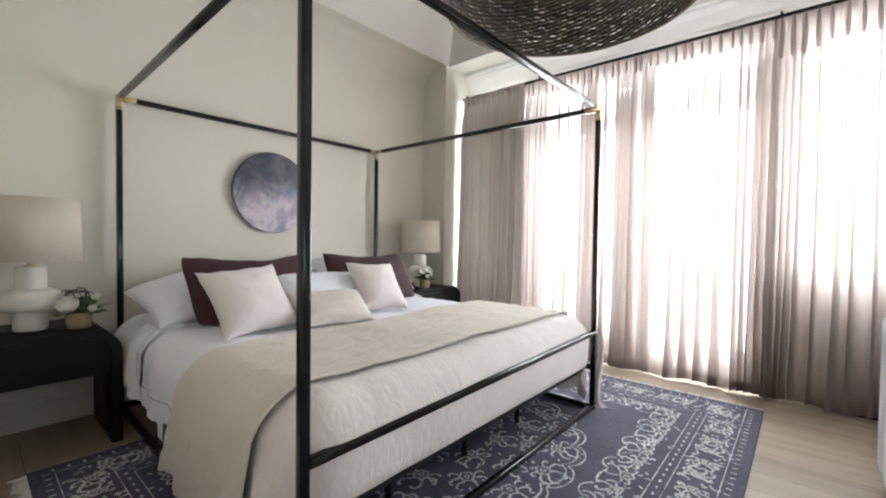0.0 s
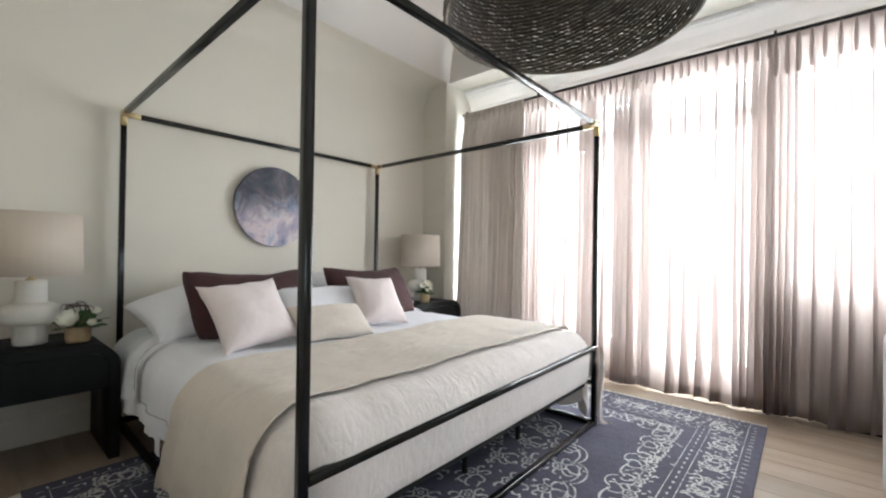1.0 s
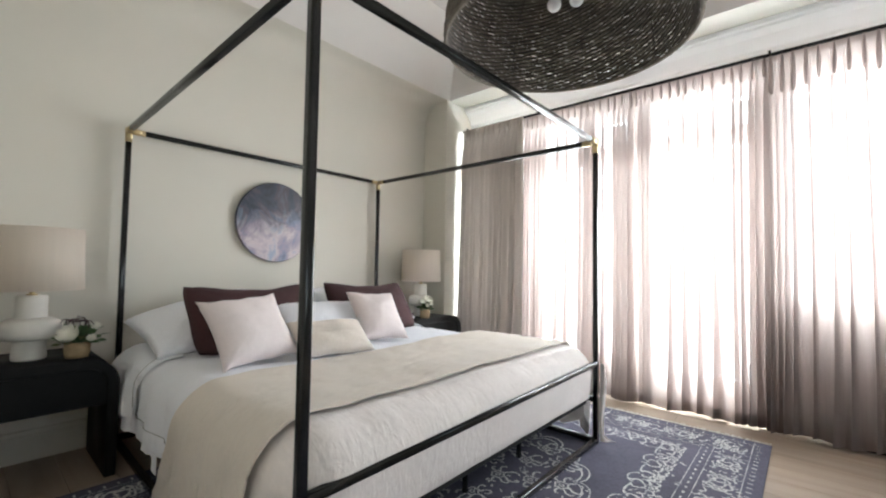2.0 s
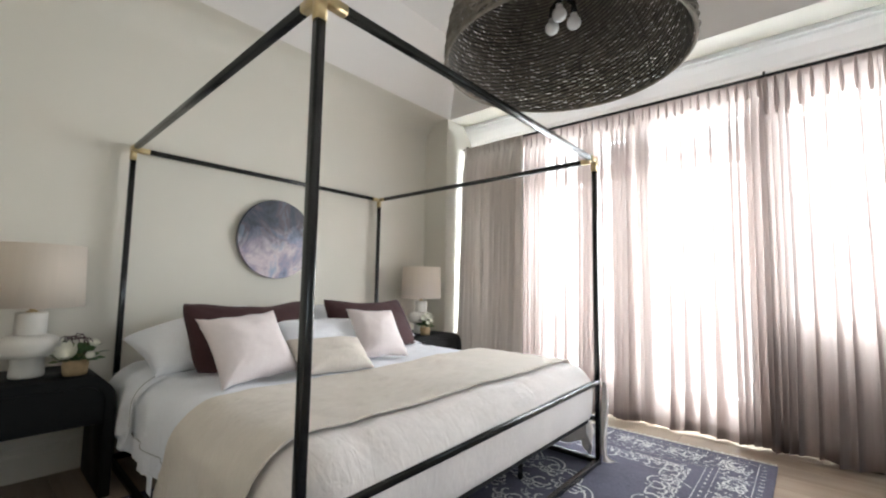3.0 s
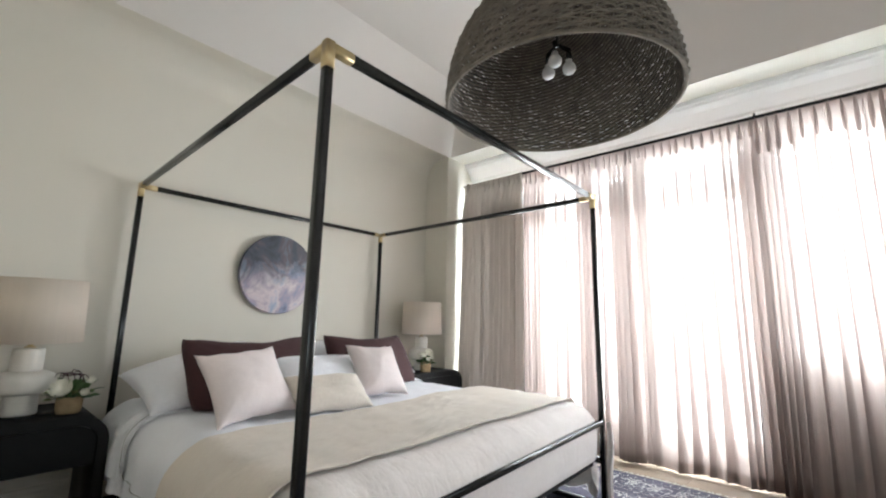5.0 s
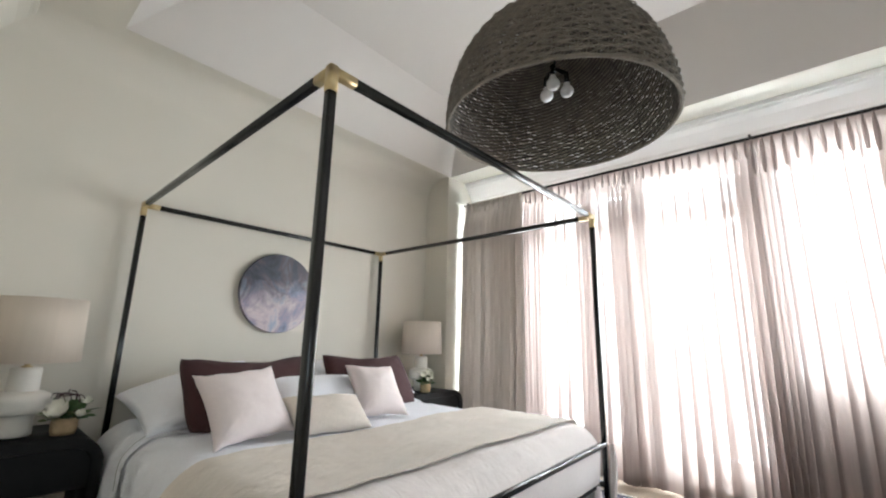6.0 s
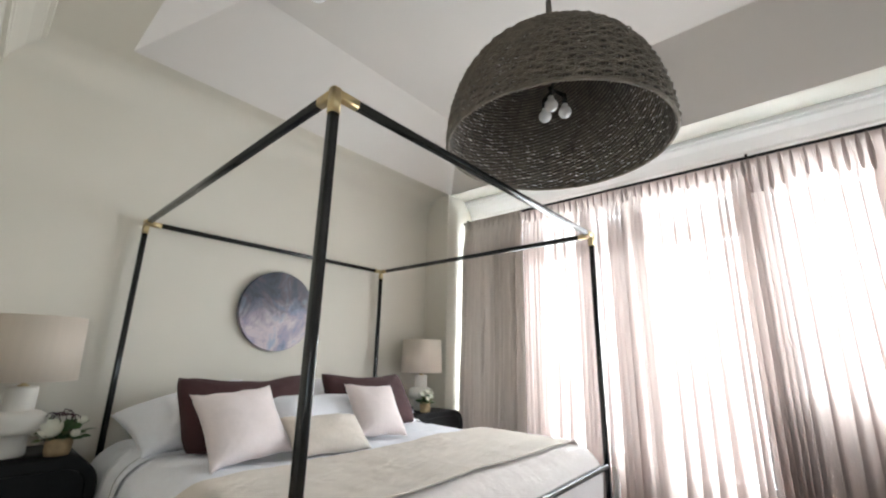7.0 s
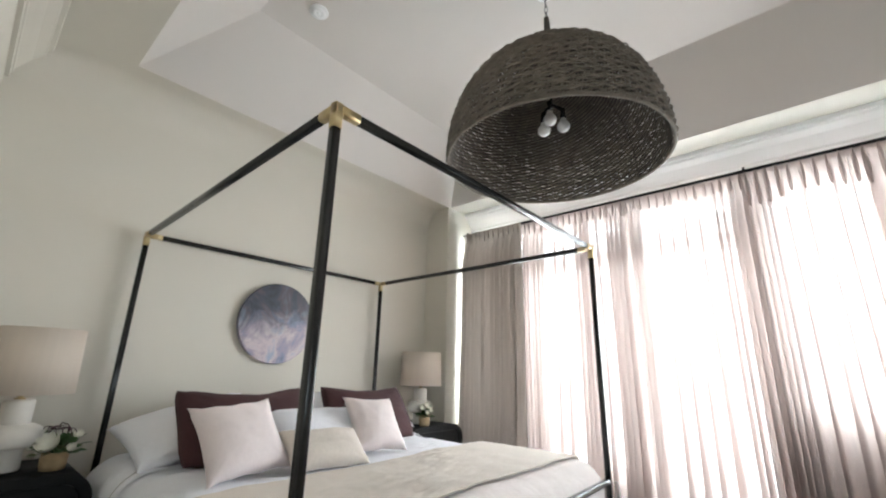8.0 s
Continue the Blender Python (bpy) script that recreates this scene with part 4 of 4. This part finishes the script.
def inside(pts, m=0.02):
    return all(RX0 + m < x < RX1 - m and RY0 + m < y < RY1 - m for x, y in pts)


def curl(x, y, a, size, turn, w=0.013):
    pts, px, py = [], x, y
    for i in range(13):
        pts.append((px, py))
        step = size / 10 * (1 - 0.045 * i)
        px, py = px + step * math.cos(a), py + step * math.sin(a)
        a += turn * (0.08 + 0.045 * i) + 0.55 * math.sin(i * 1.9 + size * 90)
    if inside(pts):
        stroke(pts, w)
    return pts


def bloom(x, y, r, a0, petals, w=0.012):
    pts = []
    for i in range(petals * 8 + 1):
        a = 2 * math.pi * i / (petals * 8)
        rr = r * (0.72 + 0.28 * abs(math.sin(a * petals / 2)))
        pts.append((x + rr * math.cos(a + a0), y + rr * math.sin(a + a0)))
    if inside(pts):
        stroke(pts, w)
        stroke([(x + 0.35 * (px - x), y + 0.35 * (py - y)) for px, py in pts], w * 0.8)


def spray(x, y, a, size):
    """A palmette: a bloom with curled leaves on both sides."""
    bloom(x, y, size * 0.32, a, rnd.choice((5, 6)))
    for k in (-1, 1):
        for j, s in enumerate((1.0, 0.8, 0.6)):
            aa = a + k * (0.5 + 0.75 * j)
            curl(x + 0.35 * size * math.cos(aa), y + 0.35 * size * math.sin(aa), aa + k * 0.3, size * s, -k * rnd.uniform(0.7, 1.1), 0.014)
    for _ in range(5):
        aa, d = rnd.uniform(0, 6.283), rnd.uniform(0.5, 1.0) * size
        px, py = x + d * math.cos(aa), y + d * math.sin(aa)
        q = [(px, py), (px + 0.022 * math.cos(aa), py + 0.022 * math.sin(aa))]
        if inside(q):
            stroke(q, 0.013)


def loop_at(d, step):
    """Places every step metres round the rug, d from its edge, with the direction inwards."""
    x0, x1, y0, y1 = RX0 + d, RX1 - d, RY0 + d, RY1 - d
    for (ax, ay), (bx, by), inn in (((x0, y0), (x1, y0), math.pi / 2), ((x1, y0), (x1, y1), math.pi), ((x1, y1), (x0, y1), -math.pi / 2), ((x0, y1), (x0, y0), 0.0)):
        n = max(1, round(math.hypot(bx - ax, by - ay) / step))
        for i in range(n):
            yield ax + (bx - ax) * (i + 0.5) / n, ay + (by - ay) * (i + 0.5) / n, inn


for x, y, a in loop_at(0.055, 0.055):
    stroke([(x - 0.012 * math.cos(a), y - 0.012 * math.sin(a)), (x + 0.012 * math.cos(a), y + 0.012 * math.sin(a))], 0.011)
for d in (0.085, 0.265, 0.325):
    for x, y, a in loop_at(d, 0.06):
        stroke([(x - 0.028 * math.sin(a), y + 0.028 * math.cos(a)), (x + 0.028 * math.sin(a), y - 0.028 * math.cos(a))], 0.0055)
for x, y, a in loop_at(0.295, 0.062):
    stroke([(x - 0.011 * math.sin(a), y + 0.011 * math.cos(a)), (x + 0.011 * math.sin(a), y - 0.011 * math.cos(a))], 0.013)
for i, (x, y, a) in enumerate(loop_at(0.175, 0.15)):
    spray(x, y, a + (math.pi / 2 if i % 2 else -math.pi / 2), 0.085)
for d in (0.125, 0.225):
    for x, y, a in loop_at(d, 0.075):
        curl(x + rnd.uniform(-0.015, 0.015), y + rnd.uniform(-0.01, 0.01), a + math.pi / 2 + rnd.uniform(-0.5, 0.5), rnd.uniform(0.05, 0.08), rnd.choice((-1.0, 1.0)), 0.011)
# inner lace with a scalloped edge towards the plain field
for i, (x, y, a) in enumerate(loop_at(0.42, 0.145)):
    spray(x, y, a, 0.105 if i % 2 else 0.085)
for i, (x, y, a) in enumerate(loop_at(0.50, 0.145)):
    c, s_ = math.cos(a), math.sin(a)
    k = 0.05 if i % 2 else 0.02
    stroke([(x + c * k * math.cos(q) - s_ * 0.06 * math.sin(q), y + s_ * k * math.cos(q) + c * 0.06 * math.sin(q)) for q in [-1.4 + 0.28 * n for n in range(11)]], 0.012)
# medallion with a pointed outline
MCX, MCY = (RX0 + RX1) / 2, (RY0 + RY1) / 2
for ring_, n in ((0.18, 6), (0.34, 11), (0.49, 16)):
    for i in range(n):
        a = 2 * math.pi * i / n
        spray(MCX + ring_ * 1.25 * math.cos(a), MCY + ring_ * math.sin(a), a, 0.115)
for k in (0.60, 0.565):
    for i in range(20):
        pts = []
        for q in range(9):
            a = 2 * math.pi * (i + q / 8) / 20
            rr = k * (0.95 + 0.09 * abs(math.cos(10 * a)) ** 0.6)
            pts.append((MCX + 1.25 * rr * math.cos(a), MCY + rr * math.sin(a)))
        stroke(pts, 0.012)
pat = mesh_part("pattern", CREAM, rug, "worn cream floral pattern")
pat["kind"] = "stuff"
for x, sgn in ((RX0, -1), (RX1, 1)):
    y = RY0 + 0.01
    while y < RY1 - 0.01:
        l = rnd.uniform(0.03, 0.06)
        dy = rnd.uniform(-0.012, 0.012)
        rope([Vector((x, y, 0.006)), Vector((x + sgn * l * 0.5, y + dy * 0.4, 0.004)), Vector((x + sgn * l, y + dy, 0.0035))], 0.0034, 4)
        y += 0.009
    fr = mesh_part("fringe", FRINGE, rug, "cream cotton fringe")
    fr["kind"] = "stuff"


# ---- oak floor boards ----
def oak():
    m, nt, b = nodes_of("pale_oak")
    info = nt.nodes.new("ShaderNodeObjectInfo")
    tc = nt.nodes.new("ShaderNodeTexCoord")
    mp = nt.nodes.new("ShaderNodeMapping")
    mp.inputs["Scale"].default_value = (1.0, 0.07, 1.0)
    sh = nt.nodes.new("ShaderNodeVectorMath")
    sh.operation = "ADD"
    nt.links.new(tc.outputs["Object"], sh.inputs[0])
    nt.links.new(info.outputs["Random"], sh.inputs[1])
    nt.links.new(sh.outputs[0], mp.inputs[0])
    g = nt.nodes.new("ShaderNodeTexNoise")
    g.inputs["Scale"].default_value, g.inputs["Detail"].default_value, g.inputs["Distortion"].default_value = 14, 5, 0.6
    nt.links.new(mp.outputs[0], g.inputs["Vector"])
    grain = ramp_node(nt, g.outputs["Fac"], [(0.3, (0.30, 0.225, 0.165)), (0.55, (0.355, 0.275, 0.205)), (0.8, (0.39, 0.31, 0.235))])
    tone = ramp_node(nt, info.outputs["Random"], [(0.0, (0.86, 0.85, 0.84)), (1.0, (1.08, 1.06, 1.04))])
    mx = nt.nodes.new("ShaderNodeMix")
    mx.data_type, mx.blend_type = "RGBA", "MULTIPLY"
    mx.inputs["Factor"].default_value = 1
    nt.links.new(grain, mx.inputs["A"]), nt.links.new(tone, mx.inputs["B"])
    nt.links.new(mx.outputs["Result"], b.inputs["Base Color"])
    b.inputs["Roughness"].default_value = 0.5
    bump(nt, b, g.outputs["Fac"], 0.12, 0.002)
    return m


OAK = oak()
W, L = 0.19, 2.1
floor = bpy.data.objects["floor"]
boards = {}


def board(length, width):
    """The mesh of a floor board of that length, made once."""
    key = (round(length, 3), round(width, 3))
    if key not in boards:
        bm = box(bmesh.new(), 0.0008, key[1] - 0.0008, 0.0008, key[0] - 0.0008, -0.014, 0.0, 0.0015, 1)
        boards[key] = bpy.data.meshes.new("plank")
        bm.to_mesh(boards[key])
        bm.free()
        boards[key].materials.append(OAK)
    return boards[key]


i, x = 0, XL
while x < XW - 0.01:
    y = YB - L * ((i * 0.37) % 1.0)
    while y < YH - 0.01:
        a, b = max(y, YB), min(y + L, YH)
        if b - a > 0.02:
            pl = new("plank", board(b - a, min(W, XW - x)))
            pl.parent = floor
            pl.location = (x, a, 0)
        y += L
    x += W
    i += 1
